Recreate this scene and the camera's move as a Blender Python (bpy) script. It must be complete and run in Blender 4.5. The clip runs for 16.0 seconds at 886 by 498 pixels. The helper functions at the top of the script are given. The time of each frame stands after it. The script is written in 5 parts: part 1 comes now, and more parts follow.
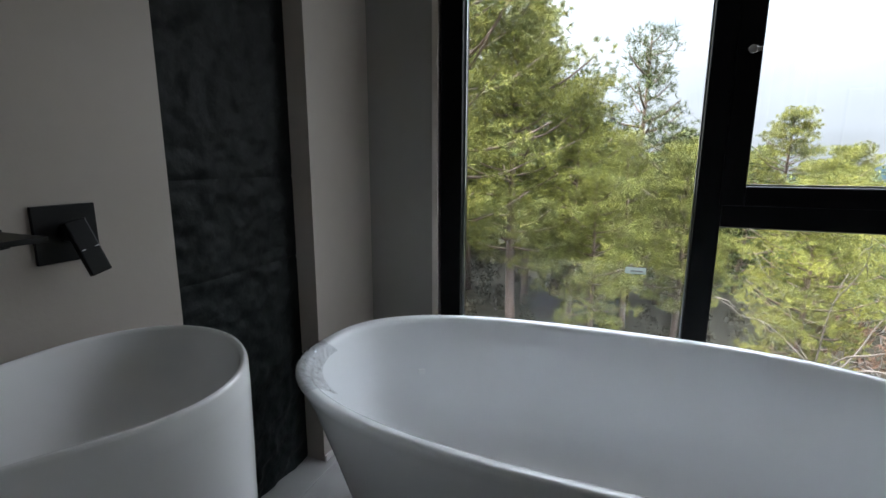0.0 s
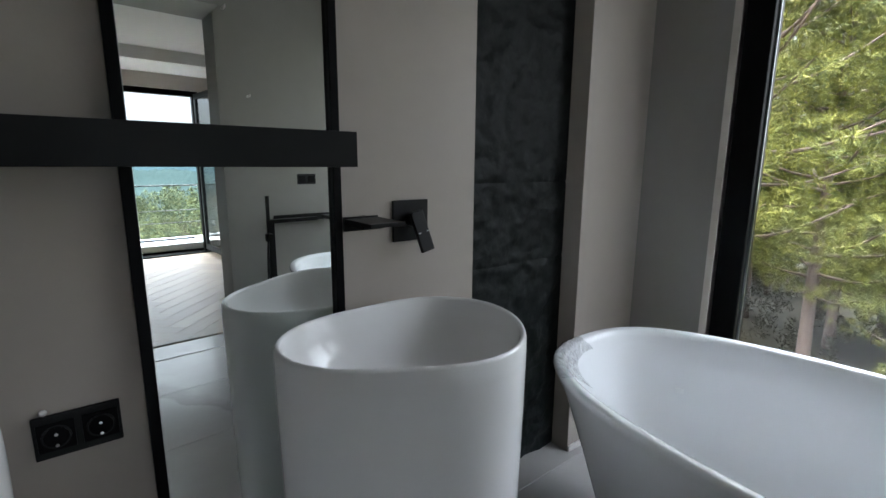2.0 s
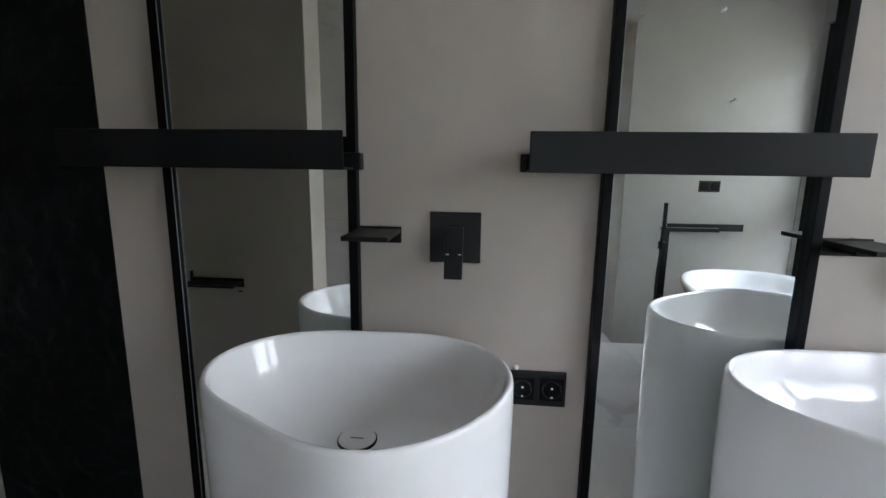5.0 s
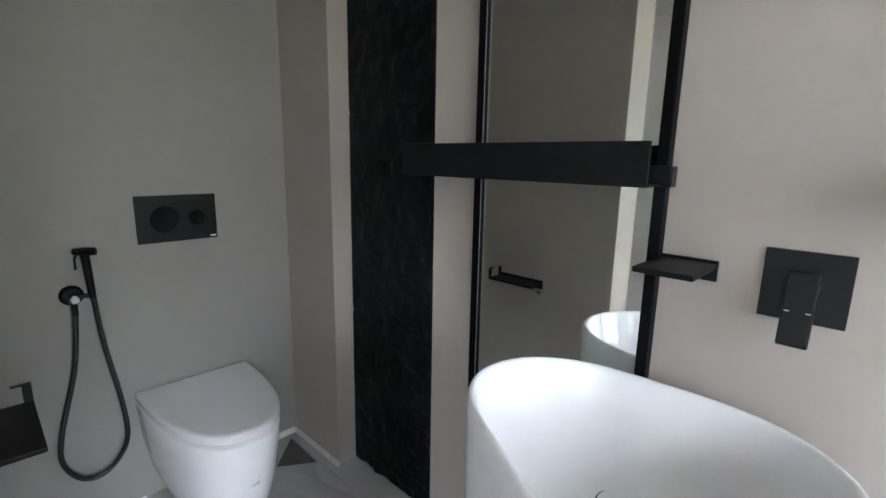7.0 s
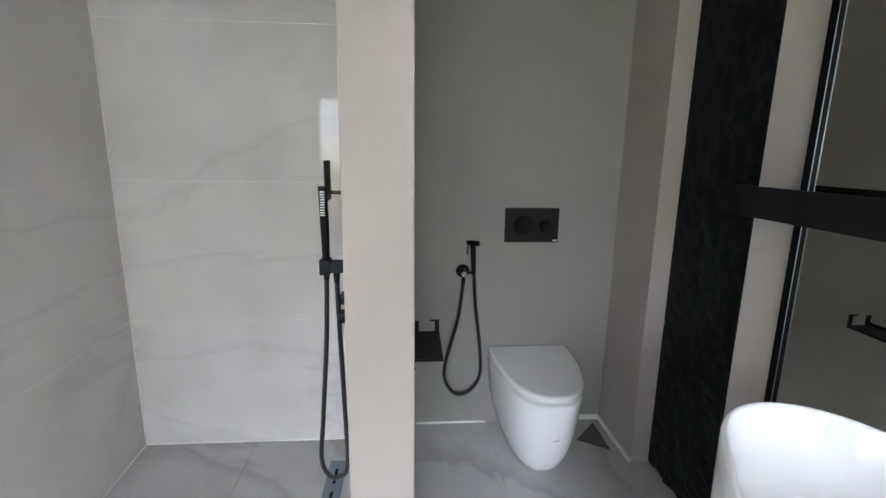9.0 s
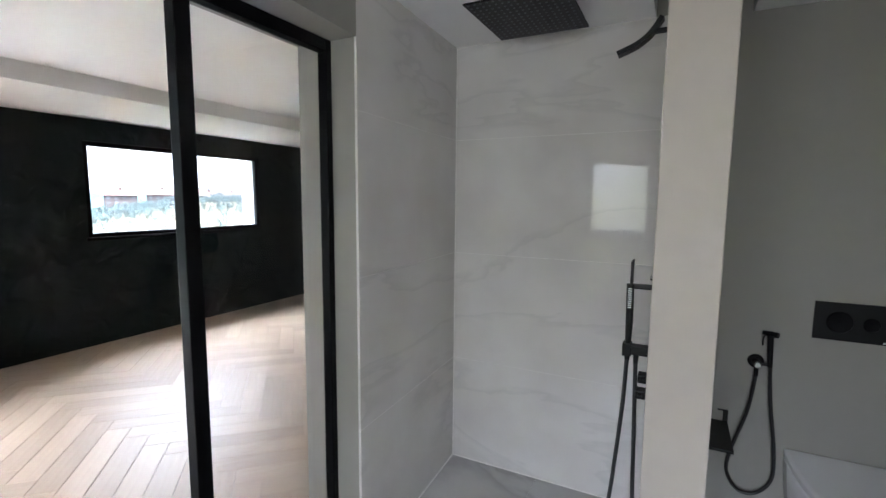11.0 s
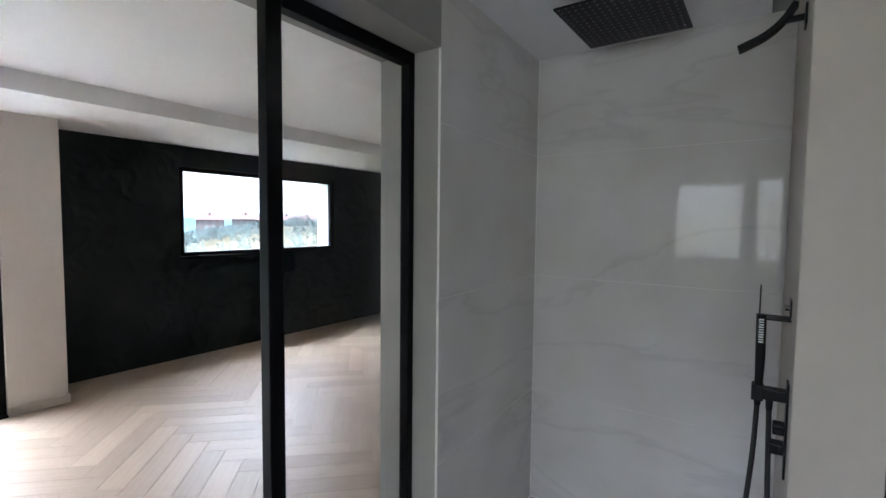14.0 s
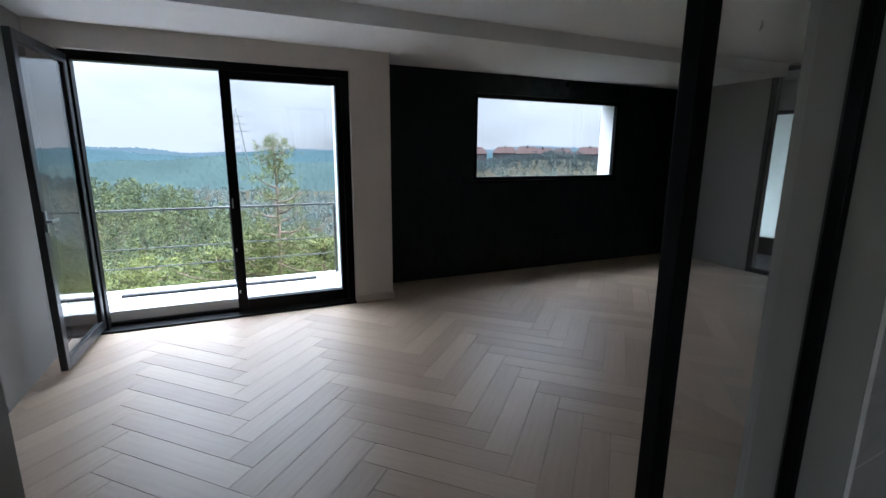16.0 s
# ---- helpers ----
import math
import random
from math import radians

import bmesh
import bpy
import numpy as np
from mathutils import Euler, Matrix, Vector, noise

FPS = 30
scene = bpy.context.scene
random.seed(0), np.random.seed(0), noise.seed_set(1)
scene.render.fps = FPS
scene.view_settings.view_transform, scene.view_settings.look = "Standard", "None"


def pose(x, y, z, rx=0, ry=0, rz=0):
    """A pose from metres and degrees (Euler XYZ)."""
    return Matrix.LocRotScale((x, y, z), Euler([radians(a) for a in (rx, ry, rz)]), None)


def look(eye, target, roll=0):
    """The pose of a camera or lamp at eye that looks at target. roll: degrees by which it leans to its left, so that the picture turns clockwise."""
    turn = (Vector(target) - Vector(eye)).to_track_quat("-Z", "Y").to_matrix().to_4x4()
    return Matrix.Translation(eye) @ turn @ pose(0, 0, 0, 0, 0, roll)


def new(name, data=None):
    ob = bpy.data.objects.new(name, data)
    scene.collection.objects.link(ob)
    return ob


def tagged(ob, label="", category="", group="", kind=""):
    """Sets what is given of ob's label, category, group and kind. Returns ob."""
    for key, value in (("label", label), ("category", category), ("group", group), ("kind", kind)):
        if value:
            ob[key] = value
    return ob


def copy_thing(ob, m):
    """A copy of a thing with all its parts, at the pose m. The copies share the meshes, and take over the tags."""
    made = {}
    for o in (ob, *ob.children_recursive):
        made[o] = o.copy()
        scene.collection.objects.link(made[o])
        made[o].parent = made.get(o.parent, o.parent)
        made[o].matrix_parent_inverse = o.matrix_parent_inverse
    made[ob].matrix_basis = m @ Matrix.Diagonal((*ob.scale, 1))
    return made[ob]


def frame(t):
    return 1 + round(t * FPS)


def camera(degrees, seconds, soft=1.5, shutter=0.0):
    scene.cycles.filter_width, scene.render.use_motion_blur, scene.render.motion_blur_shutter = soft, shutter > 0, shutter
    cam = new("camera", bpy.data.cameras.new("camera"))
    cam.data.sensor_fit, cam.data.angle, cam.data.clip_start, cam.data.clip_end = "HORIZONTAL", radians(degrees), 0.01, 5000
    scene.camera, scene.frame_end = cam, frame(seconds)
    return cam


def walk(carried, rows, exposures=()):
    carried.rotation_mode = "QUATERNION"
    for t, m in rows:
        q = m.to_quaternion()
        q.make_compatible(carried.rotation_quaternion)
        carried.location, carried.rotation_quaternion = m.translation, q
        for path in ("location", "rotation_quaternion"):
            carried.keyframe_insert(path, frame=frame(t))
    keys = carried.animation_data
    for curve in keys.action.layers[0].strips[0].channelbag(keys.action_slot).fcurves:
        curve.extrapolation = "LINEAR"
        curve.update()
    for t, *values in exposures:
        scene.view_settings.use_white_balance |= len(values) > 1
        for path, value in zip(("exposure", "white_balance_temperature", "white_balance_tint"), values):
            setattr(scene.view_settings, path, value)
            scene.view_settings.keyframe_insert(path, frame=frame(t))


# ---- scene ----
cam = camera(88.0, 16.0)
PATH = [
    (0, (0.468, -1.095, 1.303), (2.3, -0.386, 0.929), 0.2),
    (0.5, (0.448, -1.116, 1.299), (2.176, -0.178, 0.932), 0.2),
    (1, (0.422, -1.121, 1.305), (2.003, 0.046, 0.936), 0.3),
    (1.5, (0.374, -1.128, 1.31), (1.777, 0.25, 0.946), 0.1),
    (2, (0.332, -1.127, 1.317), (1.533, 0.429, 0.95), 0.4),
    (2.5, (0.288, -1.128, 1.32), (1.292, 0.563, 0.958), 0.3),
    (3, (0.262, -1.138, 1.327), (1.06, 0.661, 0.967), 0.4),
    (5.5, (0.11, -1.041, 1.321), (-0.378, 0.864, 0.955), 0.8),
    (6, (0.098, -1.009, 1.33), (-0.701, 0.784, 0.948), 0.8),
    (6.5, (0.11, -0.988, 1.343), (-0.983, 0.642, 0.957), 0.9),
    (7, (0.138, -0.956, 1.351), (-1.223, 0.458, 0.964), 1.1),
    (7.5, (0.155, -0.948, 1.35), (-1.428, 0.211, 0.962), 1.2),
    (8, (0.2, -0.989, 1.354), (-1.55, -0.099, 0.968), 1.4),
    (8.5, (0.352, -1.019, 1.42), (-1.529, -0.468, 1.027), 1.3),
    (9, (0.467, -1.024, 1.46), (-1.486, -0.88, 1.052), 0.8),
    (9.5, (0.622, -1.114, 1.464), (-1.322, -1.351, 1.061), 0.9),
    (10, (0.751, -1.133, 1.478), (-1.124, -1.719, 1.104), 0.9),
    (12.5, (0.873, -1.155, 1.901), (-0.839, -2.181, 1.776), 0.3),
    (13, (0.876, -1.186, 1.861), (-0.834, -2.22, 1.779), 0.4),
    (13.5, (0.833, -1.229, 1.737), (-0.864, -2.286, 1.666), 0.4),
    (14, (0.772, -1.266, 1.622), (-0.861, -2.415, 1.505), 0.6),
    (14.5, (0.764, -1.323, 1.552), (-0.726, -2.642, 1.346), 0.8),
    (15, (0.808, -1.357, 1.55), (-0.447, -2.883, 1.241), 1.1),
    (15.5, (0.848, -1.465, 1.515), (-0.161, -3.15, 1.138), 0.7),
    (16, (0.868, -1.731, 1.521), (0.065, -3.517, 1.113), 0.4),
]
walk(cam, [(t, look(eye, target, roll)) for t, eye, target, roll in PATH],
     exposures=[(0, 2.38, 6120, 8), (1.5, 2.85, 6120, 8), (3, 3.2, 6100, 8), (5.5, 4.35, 6050, 11), (6, 4.55, 6050, 11), (6.5, 5.05, 6000, 11), (7, 5.25, 6000, 11),
                (10, 5.2, 6000, 12), (12.5, 4.12, 5780, 10), (13.5, 4.17, 5780, 10), (14, 4.25, 5750, 10), (14.5, 3.7, 5650, 9), (15, 2.75, 5550, 9), (16, 2.4, 5650, 8)])


# ==== world and light ====
SUN_DIR = Vector((0.45, -0.62, -0.95)).normalized()      # the way the sunlight travels
world = bpy.data.worlds.new("world")
scene.world = world
world.use_nodes = True
wn, wl = world.node_tree.nodes, world.node_tree.links
sky = wn.new("ShaderNodeTexSky")
sky.sky_type, sky.sun_disc = "NISHITA", False
sky.sun_elevation = math.asin(-SUN_DIR.z)
sky.sun_rotation = math.atan2(-SUN_DIR.x, -SUN_DIR.y)
sky.dust_density, sky.ozone_density, sky.air_density = 2.5, 1.0, 1.0
wtc = wn.new("ShaderNodeTexCoord")
wmap = wn.new("ShaderNodeMapping")
wmap.inputs["Scale"].default_value = (1.0, 1.0, 2.6)
cloud = wn.new("ShaderNodeTexNoise")
cloud.inputs["Scale"].default_value, cloud.inputs["Detail"].default_value = 2.2, 7.0
ramp = wn.new("ShaderNodeValToRGB")
ramp.color_ramp.elements[0].position, ramp.color_ramp.elements[1].position = 0.10, 0.54
wmix = wn.new("ShaderNodeMix")
wmix.data_type = "RGBA"
wmix.inputs["B"].default_value = (11.5, 12.2, 13.1, 1)
wl.new(wtc.outputs["Generated"], wmap.inputs["Vector"])
wl.new(wmap.outputs["Vector"], cloud.inputs["Vector"])
wl.new(cloud.outputs["Fac"], ramp.inputs["Fac"])
wl.new(ramp.outputs["Color"], wmix.inputs["Factor"])
wl.new(sky.outputs["Color"], wmix.inputs["A"])
split, rise, grade = wn.new("ShaderNodeSeparateXYZ"), wn.new("ShaderNodeMapRange"), wn.new("ShaderNodeMix")
rise.inputs["From Max"].default_value, rise.inputs["To Min"].default_value, rise.inputs["To Max"].default_value = 1.0, 0.097, 4.05
square = wn.new("ShaderNodeMath")
square.operation = "POWER"
square.inputs[1].default_value = 2.6
grade.data_type, grade.blend_type = "RGBA", "MULTIPLY"
grade.inputs["Factor"].default_value = 1.0
wl.new(wtc.outputs["Generated"], split.inputs["Vector"])
wl.new(split.outputs["Z"], square.inputs[0])
wl.new(square.outputs["Value"], rise.inputs["Value"])
wl.new(wmix.outputs["Result"], grade.inputs["A"])
wl.new(rise.outputs["Result"], grade.inputs["B"])
wl.new(grade.outputs["Result"], wn["Background"].inputs["Color"])
wn["Background"].inputs["Strength"].default_value = 0.15
sun = new("sun", bpy.data.lights.new("sun", "SUN"))
sun.data.energy, sun.data.angle, sun.data.color = 2.5, radians(0.6), (1.0, 0.95, 0.86)
sun.matrix_world = look((0, 0, 30), Vector((0, 0, 30)) + SUN_DIR)

# the sky's light in the opening of the tall window
daylight = new("window_daylight", bpy.data.lights.new("window_daylight", "AREA"))
daylight.data.shape, daylight.data.size, daylight.data.size_y, daylight.data.energy = "RECTANGLE", 1.85, 1.05, 1.35
daylight.data.color = (1.0, 0.99, 0.97)
daylight.matrix_world = look((2.64, -1.34, 1.68), (0.0, -1.34, 1.0))


# ==== materials ====
def material(name, color, rough=0.6, metal=0.0, vary=0.08, scale=3.0, bump=0.0, bump_scale=60.0, spec=0.5, dark=None,
             stretch=(1, 1, 1), coat=0.0, per="none", fine=0.5, edge=(0.25, 0.75)):
    """A principled surface whose colour wanders at two scales, with fine relief."""
    m = bpy.data.materials.new(name)
    m.use_nodes = True
    n, l = m.node_tree.nodes, m.node_tree.links
    b = n["Principled BSDF"]
    b.inputs["Roughness"].default_value, b.inputs["Metallic"].default_value = rough, metal
    b.inputs["Specular IOR Level"].default_value = spec
    b.inputs["Coat Weight"].default_value = coat
    tc = n.new("ShaderNodeTexCoord")
    mp = n.new("ShaderNodeMapping")
    mp.inputs["Scale"].default_value = stretch
    l.new(tc.outputs["Object"], mp.inputs["Vector"])
    big, small = n.new("ShaderNodeTexNoise"), n.new("ShaderNodeTexNoise")
    big.inputs["Scale"].default_value, big.inputs["Detail"].default_value = scale, 6
    small.inputs["Scale"].default_value, small.inputs["Detail"].default_value = scale * 14, 5
    for t in (big, small):
        l.new(mp.outputs["Vector"], t.inputs["Vector"])
    add = n.new("ShaderNodeMix")
    add.inputs["Factor"].default_value = fine * 0.6
    l.new(big.outputs["Fac"], add.inputs["A"])
    l.new(small.outputs["Fac"], add.inputs["B"])
    last = add.outputs["Result"]
    if per != "none":
        pick = n.new("ShaderNodeObjectInfo") if per == "object" else n.new("ShaderNodeNewGeometry")
        half = n.new("ShaderNodeMix")
        half.inputs["Factor"].default_value = 0.36
        l.new(last, half.inputs["A"])
        l.new(pick.outputs["Random" if per == "object" else "Random Per Island"], half.inputs["B"])
        last = half.outputs["Result"]
    r = n.new("ShaderNodeValToRGB")
    r.color_ramp.elements[0].position, r.color_ramp.elements[1].position = edge
    lo = dark or tuple(c * (1 - vary) for c in color)
    hi = tuple(min(1, c * (1 + vary)) for c in color) if dark is None else color
    r.color_ramp.elements[0].color, r.color_ramp.elements[1].color = (*lo, 1), (*hi, 1)
    l.new(last, r.inputs["Fac"])
    l.new(r.outputs["Color"], b.inputs["Base Color"])
    if bump:
        f = n.new("ShaderNodeTexNoise")
        f.inputs["Scale"].default_value, f.inputs["Detail"].default_value = bump_scale, 6
        l.new(mp.outputs["Vector"], f.inputs["Vector"])
        bp = n.new("ShaderNodeBump")
        bp.inputs["Strength"].default_value, bp.inputs["Distance"].default_value = bump, 0.01
        l.new(f.outputs["Fac"], bp.inputs["Height"])
        l.new(bp.outputs["Normal"], b.inputs["Normal"])
    return m


def marble(name, base, vein, rough):
    """Pale stone with faint drifting grey veins."""
    m = bpy.data.materials.new(name)
    m.use_nodes = True
    n, l = m.node_tree.nodes, m.node_tree.links
    b = n["Principled BSDF"]
    b.inputs["Roughness"].default_value = rough
    b.inputs["Specular IOR Level"].default_value = 0.28
    tc = n.new("ShaderNodeNewGeometry")
    mp = n.new("ShaderNodeMapping")
    mp.inputs["Rotation"].default_value = (radians(14), radians(8), radians(5))
    mp.inputs["Scale"].default_value = (0.9, 0.9, 3.4)
    l.new(tc.outputs["Position"], mp.inputs["Vector"])
    wave = n.new("ShaderNodeTexNoise")
    wave.inputs["Scale"].default_value, wave.inputs["Detail"].default_value, wave.inputs["Distortion"].default_value = 0.5, 6, 0.55
    l.new(mp.outputs["Vector"], wave.inputs["Vector"])
    r = n.new("ShaderNodeValToRGB")
    e = r.color_ramp.elements
    e[0].position, e[0].color = 0.30, (*base, 1)
    e[1].position, e[1].color = 0.72, (*tuple(c * 0.90 for c in base), 1)
    for p, c in ((0.47, tuple(v * 0.975 for v in base)), (0.50, vein), (0.506, tuple(v * 0.96 for v in base))):
        k = e.new(p)
        k.color = (*c, 1)
    l.new(wave.outputs["Fac"], r.inputs["Fac"])
    spot = n.new("ShaderNodeTexNoise")
    spot.inputs["Scale"].default_value, spot.inputs["Detail"].default_value = 2.3, 6
    l.new(tc.outputs["Position"], spot.inputs["Vector"])
    r2 = n.new("ShaderNodeValToRGB")
    r2.color_ramp.elements[0].position, r2.color_ramp.elements[1].position = 0.35, 0.65
    r2.color_ramp.elements[0].color, r2.color_ramp.elements[1].color = (0.9, 0.89, 0.88, 1), (1, 1, 1, 1)
    l.new(spot.outputs["Fac"], r2.inputs["Fac"])
    mul = n.new("ShaderNodeMix")
    mul.data_type, mul.blend_type = "RGBA", "MULTIPLY"
    mul.inputs["Factor"].default_value = 1.0
    l.new(r.outputs["Color"], mul.inputs["A"])
    l.new(r2.outputs["Color"], mul.inputs["B"])
    l.new(mul.outputs["Result"], b.inputs["Base Color"])
    return m


def glass(name, tint=(1, 1, 1), gloss=0.03):
    """A thin pane: clear, with a weak mirror that grows at flat angles."""
    m = bpy.data.materials.new(name)
    m.use_nodes = True
    n, l = m.node_tree.nodes, m.node_tree.links
    n.remove(n["Principled BSDF"])
    clear, shine, mix, lw = (n.new("ShaderNodeBsdfTransparent"), n.new("ShaderNodeBsdfGlossy"), n.new("ShaderNodeMixShader"), n.new("ShaderNodeLayerWeight"))
    clear.inputs["Color"].default_value = (*tint, 1)
    shine.inputs["Roughness"].default_value = 0.0
    power, lift = n.new("ShaderNodeMath"), n.new("ShaderNodeMath")
    power.operation, lift.operation = "POWER", "MULTIPLY_ADD"
    power.inputs[1].default_value = 3.5
    lift.inputs[1].default_value, lift.inputs[2].default_value = 0.9, gloss
    l.new(lw.outputs["Facing"], power.inputs[0])
    l.new(power.outputs["Value"], lift.inputs[0])
    l.new(lift.outputs["Value"], mix.inputs["Fac"])
    l.new(clear.outputs["BSDF"], mix.inputs[1])
    l.new(shine.outputs["BSDF"], mix.inputs[2])
    l.new(mix.outputs["Shader"], n["Material Output"].inputs["Surface"])
    return m


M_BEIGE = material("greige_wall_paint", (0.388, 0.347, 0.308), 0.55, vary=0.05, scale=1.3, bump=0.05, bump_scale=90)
# darker copy of the greige paint; the walls' shade is put into it
M_BEIGE_SHADED = material("greige_paint_shaded", (0.262, 0.250, 0.231), 0.55, vary=0.05, scale=1.2, bump=0.05, bump_scale=90)
M_CREAM = material("cream_wall_paint", (0.60, 0.55, 0.50), 0.7, vary=0.05, scale=1.2, bump=0.04, bump_scale=110)
M_CEIL = material("white_ceiling_paint", (0.82, 0.81, 0.80), 0.8, vary=0.03, scale=0.8, bump=0.03, bump_scale=120)
M_STONE = material("black_rough_stone", (0.015, 0.019, 0.019), 0.58, vary=0.5, scale=6, bump=0.9, bump_scale=16, dark=(0.0035, 0.0045, 0.005), spec=0.16)
M_DARKWALL = material("black_textured_plaster", (0.006, 0.0125, 0.0118), 0.5, vary=0.4, spec=0.25, scale=2, bump=1.0, bump_scale=4.5, dark=(0.005, 0.007, 0.008))
M_DARKWALL.node_tree.nodes["Bump"].inputs["Distance"].default_value = 0.035
for node in M_DARKWALL.node_tree.nodes:
    if node.type == "TEX_NOISE" and abs(node.inputs["Scale"].default_value - 4.5) < 0.01:
        node.inputs["Detail"].default_value, node.inputs["Distortion"].default_value = 1.2, 0.8      # soft trowelled waves
M_BLACK = material("matt_black_metal", (0.006, 0.006, 0.0065), 0.42, metal=0.0, spec=0.22, vary=0.2, scale=8, bump=0.03, bump_scale=220)
M_FRAME = material("black_powder_coat", (0.003, 0.003, 0.0035), 0.45, vary=0.2, spec=0.10, scale=6, bump=0.04, bump_scale=260)
# frame black lifted to grey: the leaf's sky sheen is partly in the colour
M_LEAF = material("black_frame_sky_sheen", (0.030, 0.032, 0.036), 0.30, vary=0.15, spec=0.5, scale=6, bump=0.03, bump_scale=260)
M_RUBBER = material("black_hose", (0.012, 0.012, 0.013), 0.35, vary=0.2, scale=20)
M_CERAMIC = material("white_glazed_ceramic", (0.82, 0.82, 0.82), 0.035, vary=0.02, scale=1.5, spec=0.55)
M_ACRYLIC = material("white_acrylic", (0.74, 0.75, 0.76), 0.12, vary=0.02, scale=1.5, spec=0.4)
M_SEAT = material("white_plastic_lid", (0.76, 0.75, 0.75), 0.22, vary=0.02, scale=2)
M_CHROME = material("chrome", (0.75, 0.75, 0.76), 0.08, metal=1.0, vary=0.03)
M_STEEL = material("brushed_steel", (0.42, 0.43, 0.44), 0.32, metal=1.0, vary=0.15, scale=9)
M_TILE = marble("pale_marble_tile", (0.685, 0.665, 0.65), (0.595, 0.58, 0.57), 0.045)
M_FLOOR = marble("grey_floor_tile", (0.49, 0.48, 0.475), (0.38, 0.372, 0.366), 0.22)
M_GROUT = material("grout", (0.60, 0.59, 0.57), 0.9, vary=0.12, scale=30, bump=0.2, bump_scale=160)
M_PLANK = material("oak_plank", (0.50, 0.385, 0.285), 0.40, vary=0.2, scale=2.2, stretch=(1.2, 16, 16), dark=(0.36, 0.265, 0.19), per="object", bump=0.06, bump_scale=30)
M_PLANKS = material("oak_planks_far", (0.50, 0.385, 0.285), 0.40, vary=0.2, scale=3.5, dark=(0.36, 0.265, 0.19), per="island", bump=0.04, bump_scale=40)
M_SUBFLOOR = material("dark_joint", (0.24, 0.185, 0.145), 0.9, vary=0.2, scale=20)
M_BASE = material("cream_skirting", (0.55, 0.49, 0.43), 0.45, vary=0.04, scale=3)
M_SEAL = material("white_sealant", (0.70, 0.68, 0.66), 0.6, vary=0.15, scale=40, bump=0.5, bump_scale=90)
M_WHITE = material("white_render", (0.78, 0.78, 0.78), 0.85, vary=0.05, scale=1.5, bump=0.1, bump_scale=60)
M_CONC = material("pale_concrete", (0.62, 0.62, 0.62), 0.8, vary=0.12, scale=3, bump=0.15, bump_scale=50)
M_CHANNEL = material("film_covered_steel", (0.16, 0.19, 0.23), 0.35, metal=0.3, vary=0.15, scale=12)
M_NOZZLE = material("grey_silicone_nozzle", (0.09, 0.095, 0.10), 0.6, vary=0.1)
M_RAIL = material("grey_painted_steel", (0.035, 0.038, 0.038), 0.5, vary=0.15, scale=9)
M_GROOVE = material("dark_channel_steel", (0.007, 0.008, 0.009), 0.6, vary=0.2, scale=9)
M_LABEL = material("label_white", (0.75, 0.76, 0.76), 0.4, vary=0.03)
M_TRAP = material("raw_screed", (0.085, 0.08, 0.072), 0.9, vary=0.3, scale=20, bump=0.4, bump_scale=60)
M_PRINT = material("pale_print", (0.55, 0.50, 0.42), 0.5, vary=0.05)
M_GREYPRINT = material("grey_print", (0.22, 0.22, 0.22), 0.5, vary=0.05)
M_MIRROR = material("mirror_glass", (0.84, 0.87, 0.85), 0.0, metal=1.0, vary=0.01)
M_GLASS = glass("window_glass")
M_FILM = glass("clear_film", (0.96, 0.97, 0.98), 0.16)
M_FROST = bpy.data.materials.new("frosted_glass")
M_FROST.use_nodes = True
fn, fl_ = M_FROST.node_tree.nodes, M_FROST.node_tree.links
fn.remove(fn["Principled BSDF"])
tr, df, fm = fn.new("ShaderNodeBsdfTranslucent"), fn.new("ShaderNodeBsdfDiffuse"), fn.new("ShaderNodeMixShader")
tr.inputs["Color"].default_value, df.inputs["Color"].default_value = (0.52, 0.56, 0.545, 1), (0.6, 0.64, 0.62, 1)
fm.inputs["Fac"].default_value = 0.3
fl_.new(tr.outputs["BSDF"], fm.inputs[1])
fl_.new(df.outputs["BSDF"], fm.inputs[2])
fl_.new(fm.outputs["Shader"], fn["Material Output"].inputs["Surface"])
M_BARK = material("pine_bark", (0.15, 0.10, 0.075), 0.9, vary=0.4, scale=5, stretch=(3, 3, 0.7), bump=0.8, bump_scale=18, dark=(0.06, 0.045, 0.038))
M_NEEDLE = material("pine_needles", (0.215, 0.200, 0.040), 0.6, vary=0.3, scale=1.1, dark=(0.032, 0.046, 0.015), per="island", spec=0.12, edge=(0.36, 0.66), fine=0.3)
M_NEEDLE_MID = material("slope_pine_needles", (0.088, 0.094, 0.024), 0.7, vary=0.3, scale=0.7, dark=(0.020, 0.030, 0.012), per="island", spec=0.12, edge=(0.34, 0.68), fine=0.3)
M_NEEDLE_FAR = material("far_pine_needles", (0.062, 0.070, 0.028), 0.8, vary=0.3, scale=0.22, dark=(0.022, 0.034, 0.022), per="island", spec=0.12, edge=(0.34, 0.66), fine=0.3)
# haze put into the foliage colour: bluer and greyer than the near needles
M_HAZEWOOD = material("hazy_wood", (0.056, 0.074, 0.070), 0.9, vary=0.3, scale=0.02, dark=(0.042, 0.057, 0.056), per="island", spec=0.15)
M_GROUND = material("forest_floor", (0.027, 0.025, 0.018), 0.95, spec=0.0, vary=0.4, scale=0.5, bump=0.5, bump_scale=4, dark=(0.016, 0.014, 0.010))
M_SCRUB = material("dry_scrub", (0.052, 0.046, 0.030), 0.85, vary=0.3, scale=0.4, dark=(0.022, 0.020, 0.013), per="island", spec=0.1)
